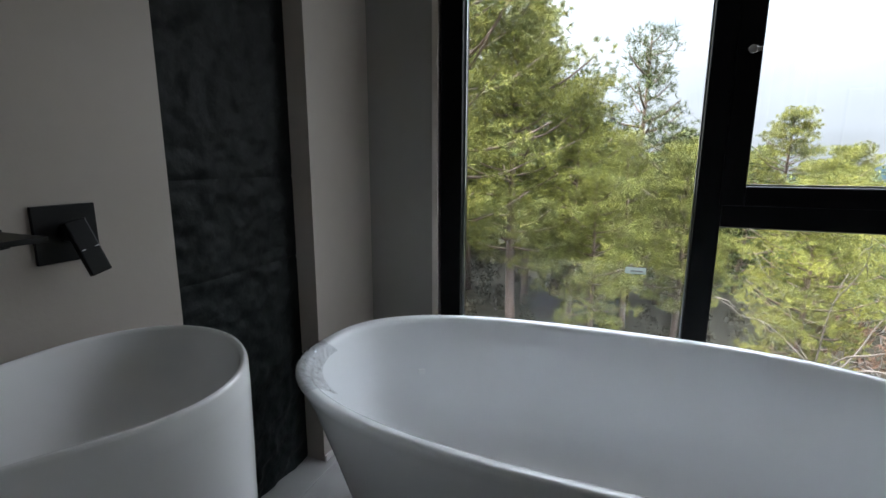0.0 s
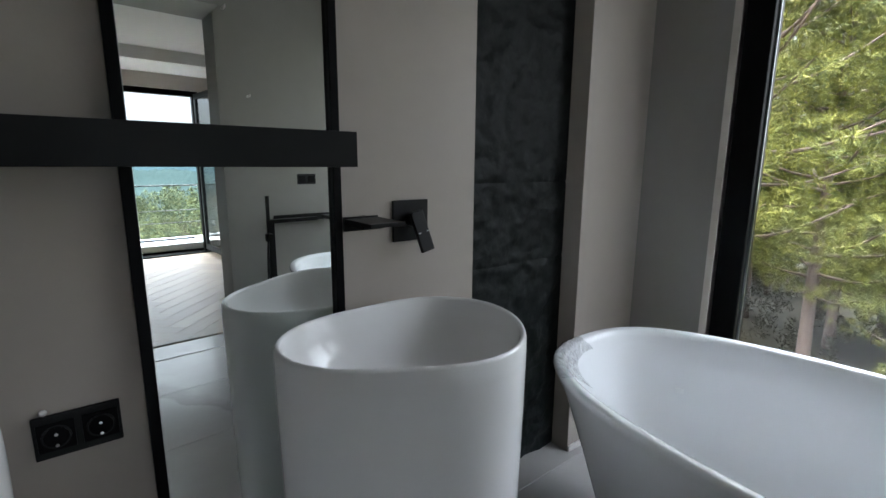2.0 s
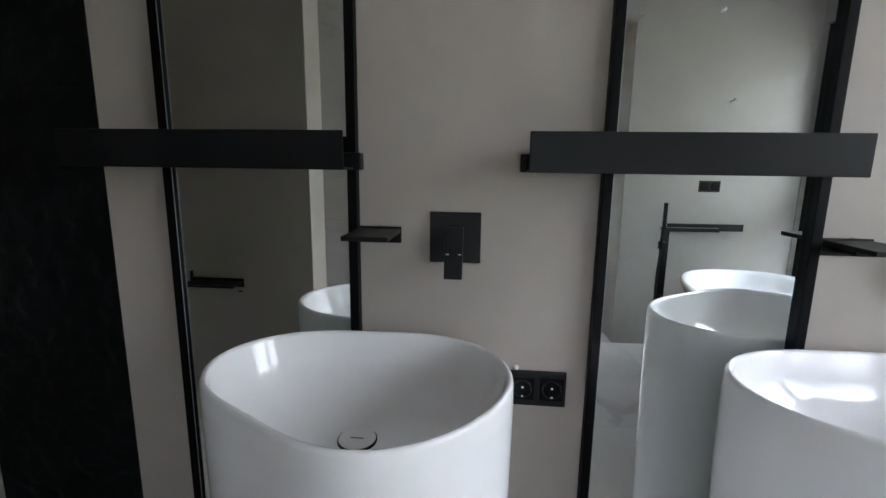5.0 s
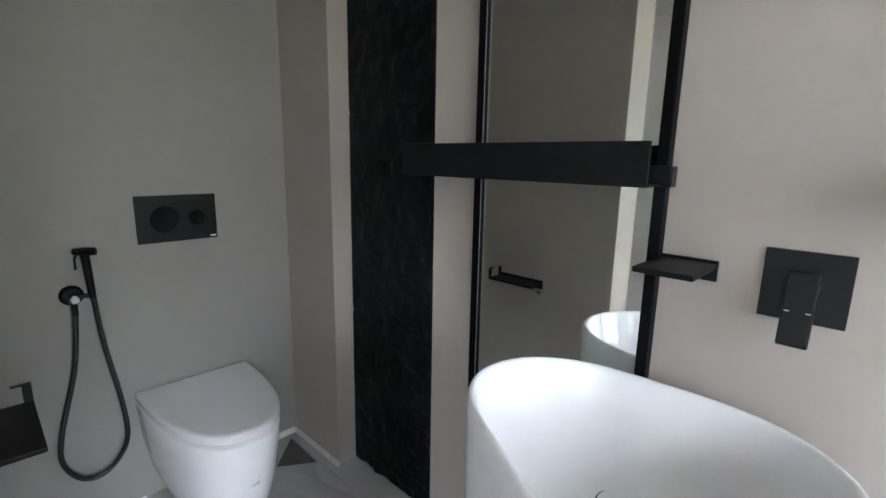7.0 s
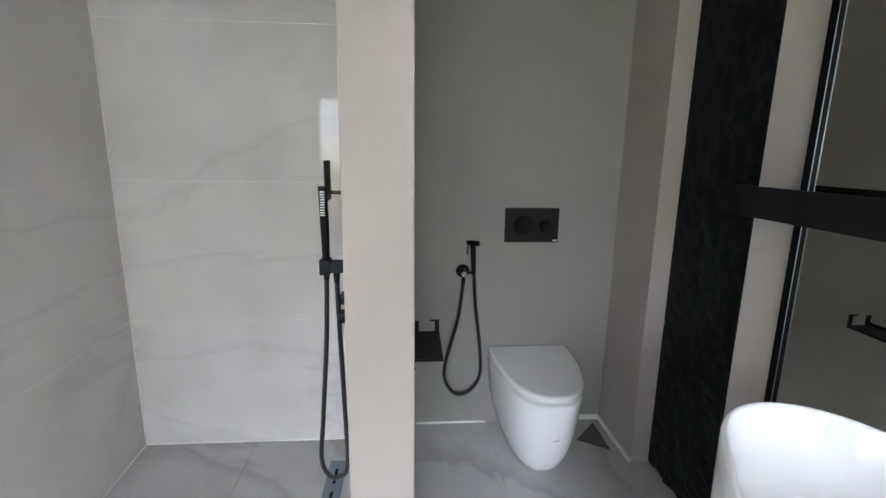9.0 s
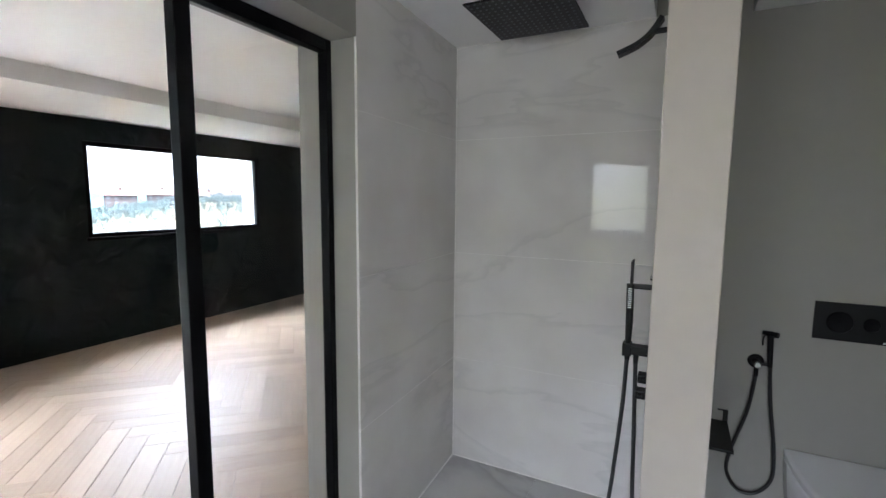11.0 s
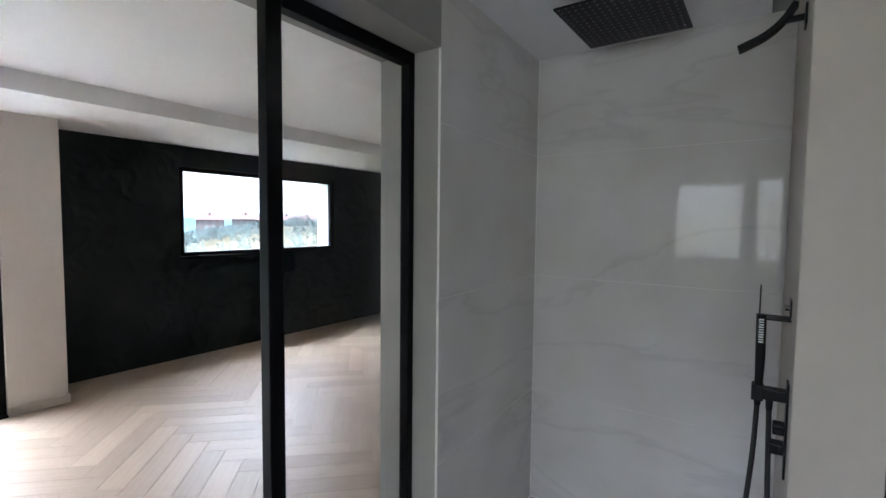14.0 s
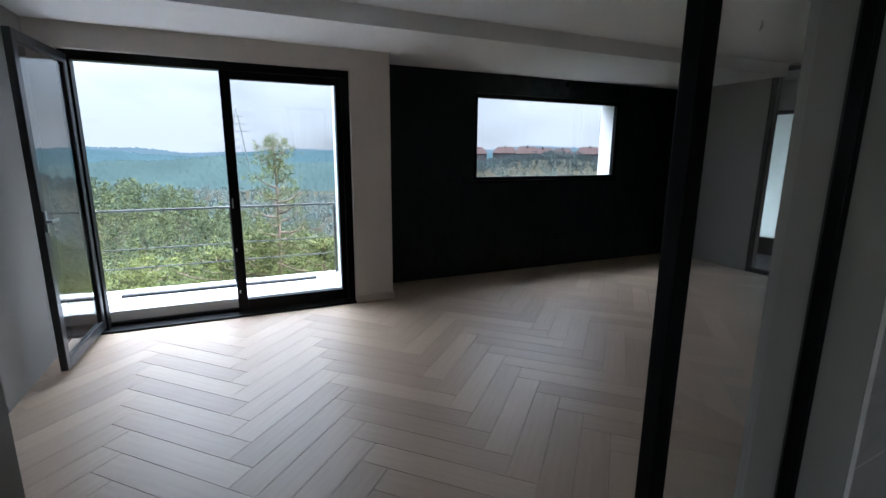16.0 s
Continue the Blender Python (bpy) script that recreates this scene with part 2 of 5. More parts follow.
# ridge trees, with the haze put into their blue-grey foliage colour
M_RIDGEWOOD = material("hazy_ridge_wood", (0.032, 0.043, 0.043), 0.95, vary=0.2, scale=0.02, dark=(0.026, 0.036, 0.037), per="island", spec=0.05)
M_DEADWOOD = material("dead_wood", (0.085, 0.07, 0.058), 0.85, vary=0.25, scale=4)
M_RUST = material("dry_brown_needles", (0.10, 0.048, 0.024), 0.8, vary=0.3, scale=2, dark=(0.07, 0.035, 0.02), per="island")
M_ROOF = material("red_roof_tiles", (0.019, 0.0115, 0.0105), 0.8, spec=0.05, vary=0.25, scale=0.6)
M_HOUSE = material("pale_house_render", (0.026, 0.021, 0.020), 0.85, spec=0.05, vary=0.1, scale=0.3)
M_PANE = material("dark_far_pane", (0.06, 0.07, 0.08), 0.15, vary=0.2)


# ==== building helpers ====
def mesh_of(name, bm, mat, smooth=False):
    me = bpy.data.meshes.new(name)
    bmesh.ops.recalc_face_normals(bm, faces=bm.faces)
    bm.to_mesh(me)
    bm.free()
    me.materials.append(mat)
    if smooth:
        me.polygons.foreach_set("use_smooth", [True] * len(me.polygons))
    return me


def part(name, bm, mat, parent=None, label="", smooth=False):
    """One mesh object from a bmesh, under a thing or under a part."""
    ob = new(name, mesh_of(name, bm, mat, smooth))
    ob.parent = parent
    if label:
        ob["label"] = label
    return ob


def thing(name, label, category, group="", kind="", at=(0, 0, 0)):
    ob = new(name)
    ob.empty_display_size = 0.1
    ob.location = at
    return tagged(ob, label, category, group, kind)


def add_box(bm, x0, x1, y0, y1, z0, z1, bevel=0.0, seg=2):
    made = bmesh.ops.create_cube(bm, size=1)["verts"]
    sx, sy, sz = x1 - x0, y1 - y0, z1 - z0
    for v in made:
        v.co = Vector((x0 + (v.co.x + 0.5) * sx, y0 + (v.co.y + 0.5) * sy, z0 + (v.co.z + 0.5) * sz))
    if bevel:
        edges = list({e for v in made for e in v.link_edges})
        bmesh.ops.bevel(bm, geom=edges, offset=bevel, segments=seg, affect="EDGES", profile=0.6)


def box(x0, x1, y0, y1, z0, z1, bevel=0.0, seg=2):
    bm = bmesh.new()
    add_box(bm, x0, x1, y0, y1, z0, z1, bevel, seg)
    return bm


def boxes(rows, bevel=0.0):
    bm = bmesh.new()
    for r in rows:
        add_box(bm, *r, bevel)
    return bm


def add_tube(bm, pts, radii, sides=12, caps=True):
    """A round bar through pts; radii is one number or one for each point."""
    pts = [Vector(p) for p in pts]
    if not isinstance(radii, (list, tuple)):
        radii = [radii] * len(pts)
    rings, side = [], None
    for i, p in enumerate(pts):
        way = (pts[min(i + 1, len(pts) - 1)] - pts[max(i - 1, 0)]).normalized()
        if side is None:
            side = way.orthogonal().normalized()
        side = (side - way * side.dot(way)).normalized()
        up = way.cross(side)
        rings.append([bm.verts.new(p + (side * math.cos(a) + up * math.sin(a)) * radii[i]) for a in (2 * math.pi * k / sides for k in range(sides))])
    for a, b in zip(rings, rings[1:]):
        for k in range(sides):
            bm.faces.new((a[k], a[(k + 1) % sides], b[(k + 1) % sides], b[k]))
    if caps:
        bm.faces.new(rings[0][::-1])
        bm.faces.new(rings[-1])


def tube(pts, radii, sides=12):
    bm = bmesh.new()
    add_tube(bm, pts, radii, sides)
    return bm


def glide(pts, steps=10):
    """A smooth line through pts."""
    p = [Vector(q) for q in pts]
    out = []
    for i in range(len(p) - 1):
        a, b, c, d = p[max(i - 1, 0)], p[i], p[i + 1], p[min(i + 2, len(p) - 1)]
        for k in range(steps):
            t = k / steps
            out.append(0.5 * (2 * b + (c - a) * t + (2 * a - 5 * b + 4 * c - d) * t * t + (3 * b - a - 3 * c + d) * t ** 3))
    return out + [p[-1]]


def loft(rings, cap_first=False, cap_last=False):
    """A skin over closed rings of equally many points."""
    bm = bmesh.new()
    vs = [[bm.verts.new(p) for p in r] for r in rings]
    n = len(vs[0])
    for a, b in zip(vs, vs[1:]):
        for k in range(n):
            bm.faces.new((a[k], a[(k + 1) % n], b[(k + 1) % n], b[k]))
    if cap_first:
        bm.faces.new(vs[0][::-1])
    if cap_last:
        bm.faces.new(vs[-1])
    return bm


def disc(center, axis, radius, depth, sides=32, bevel=0.0):
    """A short round bar along an axis."""
    c, a = Vector(center), Vector(axis).normalized()
    if bevel:
        return tube([c, c + a * (depth - bevel), c + a * (depth - bevel * 0.3), c + a * depth], [radius, radius, radius - bevel * 0.5, radius - bevel], sides)
    return tube([c, c + a * depth], radius, sides)


def holed_wall(u0, u1, z0, z1, v0, v1, holes, along="x"):
    """One closed skin: a wall of thickness v0..v1 with openings through it."""
    us = sorted({u0, u1, *[h[0] for h in holes], *[h[1] for h in holes]})
    zs = sorted({z for z in (z0, z1, *[h[2] for h in holes], *[h[3] for h in holes]) if z0 <= z <= z1})
    full = {(i, j) for i in range(len(us) - 1) for j in range(len(zs) - 1)
            if not any(h[0] <= us[i] + 1e-6 and h[1] >= us[i + 1] - 1e-6 and h[2] <= zs[j] + 1e-6 and h[3] >= zs[j + 1] - 1e-6 for h in holes)}
    bm, seen = bmesh.new(), {}

    def vert(i, j, k):
        if (i, j, k) not in seen:
            v = (v0, v1)[k]
            seen[i, j, k] = bm.verts.new((us[i], v, zs[j]) if along == "x" else (v, us[i], zs[j]))
        return seen[i, j, k]

    for i, j in full:
        for k in (0, 1):
            bm.faces.new([vert(i, j, k), vert(i + 1, j, k), vert(i + 1, j + 1, k), vert(i, j + 1, k)])
        for di, dj, (a, b) in ((-1, 0, ((0, 0), (0, 1))), (1, 0, ((1, 0), (1, 1))), (0, -1, ((0, 0), (1, 0))), (0, 1, ((0, 1), (1, 1)))):
            if (i + di, j + dj) not in full:
                bm.faces.new([vert(i + a[0], j + a[1], 0), vert(i + b[0], j + b[1], 0), vert(i + b[0], j + b[1], 1), vert(i + a[0], j + a[1], 1)])
    return bm


def structure(name, bm, mat, label, category="wall", smooth=False):
    return tagged(part(name, bm, mat, None, "", smooth), label, category, "", "structure")


# ==== the bathroom shell ====
VX0, VX1 = -0.822, 1.327          # the vanity wall between its two stone strips
COL_L, COL_R = -1.442, 1.975       # where the corner piers begin
COL_Y, STONE_Y = 0.045, 0.135
WEST_N, WEST_S, EAST = -1.82, -1.70, 2.43
SOUTH_Y, CEIL_Z = -2.352, 2.535
PART_X, PART_S, PART_N = -0.682, -1.194, -1.012      # the partition's end and its two faces
H = 2.9

structure("wall_north", boxes([(-2.1, COL_L, COL_Y, 0.35, -0.1, H), (COL_L, VX0, 0.18, 0.35, -0.1, H), (VX0, VX1, 0, 0.35, -0.1, H),
                               (VX1, COL_R, 0.18, 0.35, -0.1, H), (COL_R, 2.75, COL_Y, 0.35, -0.1, H)]), M_BEIGE, "greige painted vanity wall with two recessed strips")
structure("wall_west", boxes([(-2.1, WEST_N, -1.1, COL_Y, -0.1, H), (-2.1, WEST_S - 0.014, -2.6, -1.1, -0.1, H)]), M_BEIGE_SHADED, "greige painted wall behind the toilet, shade put into its colour")
structure("wall_partition", box(WEST_N, PART_X, PART_S, PART_N, 0, H, 0.004), M_BEIGE, "greige partition between toilet and shower")
EAST_HOLE = (-2.34, -0.312, 0.10, 2.26)
structure("wall_east", holed_wall(-7.2, COL_Y, -0.1, H, EAST, 2.72, [EAST_HOLE], "y"), M_BEIGE_SHADED, "greige outer wall round the tall window")
DOOR = (-0.665, 1.22, -0.1, 2.28)


def slanted(bm):
    """The tiled end and the lintel stand slightly askew to the room, turning about the shower's corner."""
    for v in bm.verts:
        if v.co.y > -2.5:
            v.co.y += 0.055 * (v.co.x - WEST_S)
    return bm


structure("wall_south", slanted(boxes([(-2.1, DOOR[0], -2.60, SOUTH_Y - 0.013, -0.1, H), (DOOR[0], DOOR[1], -2.60, SOUTH_Y, DOOR[3], H)])), M_BEIGE_SHADED, "greige wall with a wide opening to the bedroom")
structure("wall_south_east", box(DOOR[1], EAST, -2.60, SOUTH_Y, -0.1, H), M_BEIGE_SHADED, "greige wall behind the bathtub end")
SLOT = (-1.82, -0.66, -1.285, -0.875)
cm = bmesh.new()
for r in ((-1.82, EAST, SLOT[3], 0.18), (SLOT[1], EAST, SLOT[2], SLOT[3]), (-1.82, EAST, SOUTH_Y, SLOT[2])):
    add_box(cm, r[0], r[1], r[2], r[3], CEIL_Z, CEIL_Z + 0.10)
structure("ceiling", cm, M_CEIL, "white plasterboard bathroom ceiling with a slot", "ceiling")
# runs past the east wall as an added, unseen eave that cuts high skylight
structure("roof_slab", box(-8.5, 3.70, -7.2, 0.35, H, H + 0.25), M_CEIL, "plain slab above the rooms, with an unseen eave added to the east", "roof")

# stacked rough slabs in the two recessed strips
def stone_slab(x0, x1, z0, z1, seed, parent):
    bm = bmesh.new()
    nx, nz = 48, max(6, int((z1 - z0) / 0.012))
    grid = []
    for j in range(nz + 1):
        row = []
        for i in range(nx + 1):
            u, w = i / nx, j / nz
            x, z = x0 + (x1 - x0) * u, z0 + (z1 - z0) * w
            d = 0.011 * noise.fractal(Vector((x * 13, z * 16, 1.7)), 0.75, 2.1, 7) + 0.006 * abs(noise.noise(Vector((x * 9, z * 17, 4))))
            edge = min(w, 1 - w) * (z1 - z0)
            d *= min(1.0, min(u, 1 - u) * 14)
            d += 0.004 * max(0, 1 - edge / 0.010)
            row.append(bm.verts.new((x, min(STONE_Y + d, 0.175), z)))
        grid.append(row)
    for a, b in zip(grid, grid[1:]):
        for i in range(nx):
            bm.faces.new((a[i], a[i + 1], b[i + 1], b[i]))
    part("stone_slab", bm, M_STONE, parent, smooth=True)


for side, (a, b) in enumerate(((COL_L, VX0), (VX1, COL_R))):
    strip = thing("stone_strip", "rough black natural stone strip set back in the wall", "stone cladding", kind="structure")
    cuts = [0.0, 0.92, 1.245, 2.05, CEIL_Z] if side else [0.0, 0.71, 1.52, 2.2, CEIL_Z]
    for k, (lo, hi) in enumerate(zip(cuts, cuts[1:])):
        stone_slab(a, b, lo, hi, side * 20 + k * 3.1 + 1, strip)

# ==== the tall window over the tub ====
win = thing("window_1", "tall black aluminium window with pine trees outside", "window", kind="structure")
part("window_frame", boxes([(2.46, 2.55, -0.412, -0.312, 0.10, 2.26), (2.46, 2.55, -2.34, -2.27, 0.10, 2.26), (2.46, 2.55, -2.27, -0.412, 0.10, 0.19),
                            (2.46, 2.55, -2.27, -0.412, 2.17, 2.26), (2.46, 2.55, -1.452, -1.362, 0.19, 2.17)], 0.006), M_FRAME, win)
part("transom", box(2.46, 2.55, -2.27, -1.452, 1.063, 1.16, 0.006), M_FRAME, win)
part("sash", boxes([(2.45, 2.52, -1.520, -1.440, 1.145, 2.17), (2.45, 2.52, -2.27, -2.22, 1.145, 2.17), (2.45, 2.52, -2.22, -1.520, 1.145, 1.217), (2.45, 2.52, -2.22, -1.520, 2.12, 2.17)], 0.005), M_FRAME, win)
for a, b, c, d in ((-1.362, -0.412, 0.19, 2.17), (-2.27, -1.452, 0.19, 1.063), (-2.22, -1.520, 1.217, 2.12)):
    p = part("pane", box(2.50, 2.506, a, b, c, d), M_GLASS, win)
    p.visible_shadow = False
part("gasket", boxes([(2.494, 2.4995, -0.420, -0.412, 0.19, 2.17), (2.494, 2.4995, -1.362, -1.357, 0.19, 2.17), (2.494, 2.4995, -2.27, -1.452, 1.057, 1.063), (2.49, 2.4995, -2.22, -1.520, 1.217, 1.224)]), M_STEEL, win, "thin bright glazing bead")
part("window_reveal", boxes([(2.425, 2.46, -0.312, -0.282, 0.1, 2.27)], 0.002), M_CREAM, win, "pale edge trim beside the frame")
lockm = disc((2.446, -1.485, 1.69), (-1, 0, 0), 0.016, 0.02, 20, 0.004)
add_box(lockm, 2.43, 2.446, -1.515, -1.475, 1.682, 1.698, 0.003)
part("lock", lockm, M_CHROME, win, "small chrome window lock")
stk = part("sticker", box(2.4975, 2.4990, -1.212, -1.132, 0.845, 0.872, 0.0), M_FROST, win, "small white maker sticker on the glass")
part("print", box(2.4955, 2.4972, -1.200, -1.152, 0.853, 0.860), M_GREYPRINT, stk)

# ==== bathroom floor and shower tiles ====
structure("floor", box(-1.82, EAST, -2.36, 0.18, -0.2, -0.006), M_GROUT, "pale grey floor bed between the tiles", "floor")


# ==== tiled shower ====
shw = thing("shower_tiling", "large pale marble tiles with fine veins on the shower walls", "wall tiles", kind="structure")
rows_z = [0.0, 0.655, 1.321, 2.0, CEIL_Z]
for lo, hi in zip(rows_z, rows_z[1:]):
    part("tile", box(WEST_S - 0.012, WEST_S, SOUTH_Y + 0.0015, PART_S - 0.0015, lo + 0.0018, hi - 0.0018, 0.001, 1), M_TILE, shw)
    part("tile", slanted(box(WEST_S + 0.0015, DOOR[0] - 0.0005, SOUTH_Y - 0.012, SOUTH_Y, lo + 0.0018, hi - 0.0018, 0.001, 1)), M_TILE, shw)
part("joint", box(WEST_S - 0.013, WEST_S - 0.0015, SOUTH_Y, PART_S, 0, CEIL_Z), M_SEAL, shw, "white joints between the tiles")
part("joint", slanted(box(WEST_S, DOOR[0] - 0.002, SOUTH_Y - 0.0125, SOUTH_Y - 0.0015, 0, CEIL_Z)), M_SEAL, shw, "white joints between the tiles")
part("corner_seal", slanted(boxes([(WEST_S, WEST_S + 0.005, SOUTH_Y, SOUTH_Y + 0.005, 0, CEIL_Z), (WEST_S, DOOR[0] - 0.005, SOUTH_Y, SOUTH_Y + 0.006, 0.0, 0.006)])), M_SEAL, shw, "white silicone line in the corners")
part("floor_seal", box(WEST_S, WEST_S + 0.006, SOUTH_Y, PART_S, 0.0, 0.006), M_SEAL, shw, "white silicone line at the floor")

# ==== glazed frame in the opening ====
scr = thing("glazed_screen", "black steel framed glass screen standing in the wide opening", "screen")
part("post", box(-0.058, -0.007, -2.465, -2.420, 0.004, 2.279, 0.004), M_FRAME, scr)
part("jamb", box(-0.664, -0.632, -2.465, -2.420, 0.004, 2.279, 0.004), M_FRAME, scr)
part("top_rail", box(-0.632, -0.058, -2.465, -2.420, 2.230, 2.279, 0.004), M_FRAME, scr)
part("bottom_rail", box(-0.632, -0.058, -2.465, -2.420, 0.004, 0.05, 0.004), M_FRAME, scr)
part("pane", box(-0.632, -0.058, -2.447, -2.439, 0.05, 2.230), M_GLASS, scr).visible_shadow = False


# ==== basins ====
BASIN_R = (0.2635, 0.0045, -0.0116, 0.0355, -0.01, -0.0103, 0.0117, 0.0034, 0.0017)


def basin_ring(scale, z, shrink=0.0, n=72):
    out = []
    for i in range(n):
        a = 2 * math.pi * i / n
        r = BASIN_R[0] + sum(BASIN_R[2 * k - 1] * math.cos(k * a) + BASIN_R[2 * k] * math.sin(k * a) for k in (1, 2, 3, 4))
        r = r * scale - shrink
        out.append(Vector((r * math.cos(a), r * math.sin(a), z)))
    return out


def basin(x, y):
    b = thing("pedestal_basin", "white glazed freestanding pedestal basin with a rounded triangular bowl", "wash basin", "basins at the vanity wall", at=(x, y, 0))
    top = 0.930
    rings = [basin_ring(0.93, 0.0), basin_ring(0.94, 0.02), basin_ring(0.975, 0.40), basin_ring(1.0, 0.75), basin_ring(1.005, 0.88), basin_ring(1.0, top - 0.008),
             basin_ring(1.0, top - 0.002, 0.003), basin_ring(1.0, top, 0.007), basin_ring(1.0, top - 0.002, 0.012), basin_ring(1.0, top - 0.008, 0.015),
             basin_ring(0.975, 0.87, 0.018), basin_ring(0.90, 0.83, 0.02), basin_ring(0.72, 0.785, 0.02), basin_ring(0.48, 0.765, 0.01), basin_ring(0.17, 0.757), basin_ring(0.12, 0.756)]
    part("bowl", loft(rings, True, True), M_CERAMIC, b, smooth=True)
    cx, cy = -0.016, 0.030
    d = part("drain_cover", tube([(cx, cy, 0.752), (cx, cy, 0.7612), (cx, cy, 0.7628), (cx, cy, 0.7632)], [0.036, 0.0385, 0.037, 0.030], 36), M_CERAMIC, b, "round white click drain cover", smooth=False)
    part("drain_ring", tube([(cx, cy, 0.752), (cx, cy, 0.7600), (cx, cy, 0.7605)], [0.0415, 0.041, 0.038], 36), M_FRAME, b, "dark joint ring round the drain")
    part("print", box(cx - 0.014, cx + 0.014, cy - 0.0045, cy - 0.001, 0.7630, 0.7640), M_GREYPRINT, d)
    return b


basin(-0.104, -0.261)
basin(0.912, -0.243)


# ==== mirrors, shelves, taps ====
def mirror(x0, x1, turn=0.0):
    m = thing("wall_mirror", "tall wall mirror in a slim black metal frame", "mirror", "mirrors over the basins")
    w = 0.022
    part("frame", boxes([(x0, x0 + w, -0.028, -0.001, 0.02, 2.50), (x1 - w, x1, -0.028, -0.001, 0.02, 2.50), (x0 + w, x1 - w, -0.028, -0.001, 2.478, 2.50), (x0 + w, x1 - w, -0.028, -0.001, 0.02, 0.042)], 0.002), M_FRAME, m)
    half = (x1 - x0) / 2 - w
    pane = box(-half, half, -0.003, 0.003, 0.042, 2.478)
    bmesh.ops.transform(pane, matrix=pose((x0 + x1) / 2, -0.014, 0, 0, 0, turn), verts=pane.verts)
    part("glass", pane, M_MIRROR, m, "slightly green mirror glass")
    part("light_gap", boxes([(x0 + w, x0 + w + 0.0010, -0.0262, -0.0245, 0.042, 2.478)]), M_STEEL, m, "thin bright inner edge")


mirror(-0.647, -0.170)
mirror(0.384, 0.850, 1.5)


def shelf(x0, x1):
    s = thing("tray_shelf", "matt black folded metal tray shelf across the mirror", "shelf", "shelves across the mirrors")
    part("front_plate", box(x0, x1, -0.131, -0.126, 1.307, 1.388, 0.0015), M_BLACK, s)
    part("tray", box(x0, x1, -0.126, -0.050, 1.307, 1.312, 0.0015), M_BLACK, s)
    part("back_plate", box(x0 + 0.03, x1 - 0.03, -0.055, -0.050, 1.312, 1.375, 0.0015), M_BLACK, s)
    for x in (x0 - 0.012, x1 - 0.034):
        part("bracket", box(x, x + 0.05, -0.058, -0.0285, 1.306, 1.345, 0.003), M_BLACK, s)
    return s


shelf(-0.815, -0.167)
shelf(0.214, 0.845)


def spout(x):
    s = thing("wall_spout", "matt black flat waterfall spout on the vanity wall", "tap", "wall spouts over the basins")
    part("wall_plate", box(x - 0.052, x + 0.052, -0.008, -0.001, 1.135, 1.174, 0.0015), M_BLACK, s)
    part("blade", box(x - 0.050, x + 0.050, -0.150, -0.008, 1.160, 1.170, 0.0015), M_BLACK, s)
    part("fixing", box(x - 0.03, x + 0.03, -0.075, -0.008, 1.146, 1.160, 0.003), M_BLACK, s)
    part("screw", disc((x + 0.004, -0.012, 1.174), (0, 0, 1), 0.004, 0.003, 12), M_CHROME, s, "tiny chrome screw")


def lever(x, swing=0.0):
    s = thing("wall_mixer", "matt black square wall mixer with a flat lever", "tap", "wall mixers over the basins")
    part("plate", box(x, x + 0.120, -0.010, -0.001, 1.092, 1.212, 0.0015), M_BLACK, s)
    part("cartridge", disc((x + 0.06, -0.010, 1.155), (0, -1, 0), 0.020, 0.025, 28, 0.002), M_BLACK, s)
    bm = box(-0.021, 0.021, -0.014, 0.0, -0.108, 0.012, 0.003)
    bmesh.ops.transform(bm, matrix=pose(x + 0.06, -0.034, 1.168, -12, swing, 0), verts=bm.verts)
    lv = part("lever", bm, M_BLACK, s)
    for dx in (-0.017, 0.011):
        tick = box(dx, dx + 0.007, -0.0152, -0.0138, -0.052, -0.0505)
        bmesh.ops.transform(tick, matrix=pose(x + 0.06, -0.034, 1.168, -12, swing, 0), verts=tick.verts)
        part("mark", tick, M_LABEL, lv)


specks = random.Random(5)
for k in range(7):
    x, z, r = specks.uniform(0.42, 0.80), specks.uniform(1.45, 2.2), specks.uniform(0.0022, 0.004)
    sp = thing("plaster_speck", "tiny dried white plaster speck on the mirror", "speck", "plaster specks on the mirror")
    part("dab", tube([(x, -0.0215, z), (x + r * 0.6, -0.0235, z + r), (x + r, -0.0245, z + 2 * r)], [r, r * 0.8, r * 0.2], 7), M_SEAL, sp)

spout(-0.121)
lever(0.0)
spout(0.915)
lever(1.015, -13)

soc = thing("double_socket", "black double wall socket with chrome contacts", "socket")
part("plate", box(0.196, 0.338, -0.009, -0.001, 0.736, 0.826, 0.003), M_BLACK, soc)
for x in (0.232, 0.303):
    insert = part("insert", box(x - 0.030, x + 0.030, -0.012, -0.009, 0.752, 0.811, 0.002), M_FRAME, soc)
    rim = loft([[Vector((x + r * math.cos(2 * math.pi * k / 28), y, 0.781 + r * math.sin(2 * math.pi * k / 28))) for k in range(28)] for r, y in ((0.024, -0.012), (0.024, -0.0145), (0.0215, -0.0145), (0.0205, -0.0124))])
    part("well", rim, M_BLACK, insert)
    for dz in (-0.017, 0.006):
        part("contact", disc((x, -0.0122, 0.781 + dz), (0, -1, 0), 0.0032, 0.004, 10), M_CHROME, insert, "small chrome contact")
plug = thing("filler_blob", "small white dab of filler above the socket", "filler")
part("dab", tube([(0.216, -0.001, 0.832), (0.216, -0.006, 0.832), (0.216, -0.008, 0.832)], [0.007, 0.006, 0.002], 10), M_SEAL, plug)

# ==== bathtub ====
TUB = (1.828, -1.09, 0.498, 1.0, 0.652)


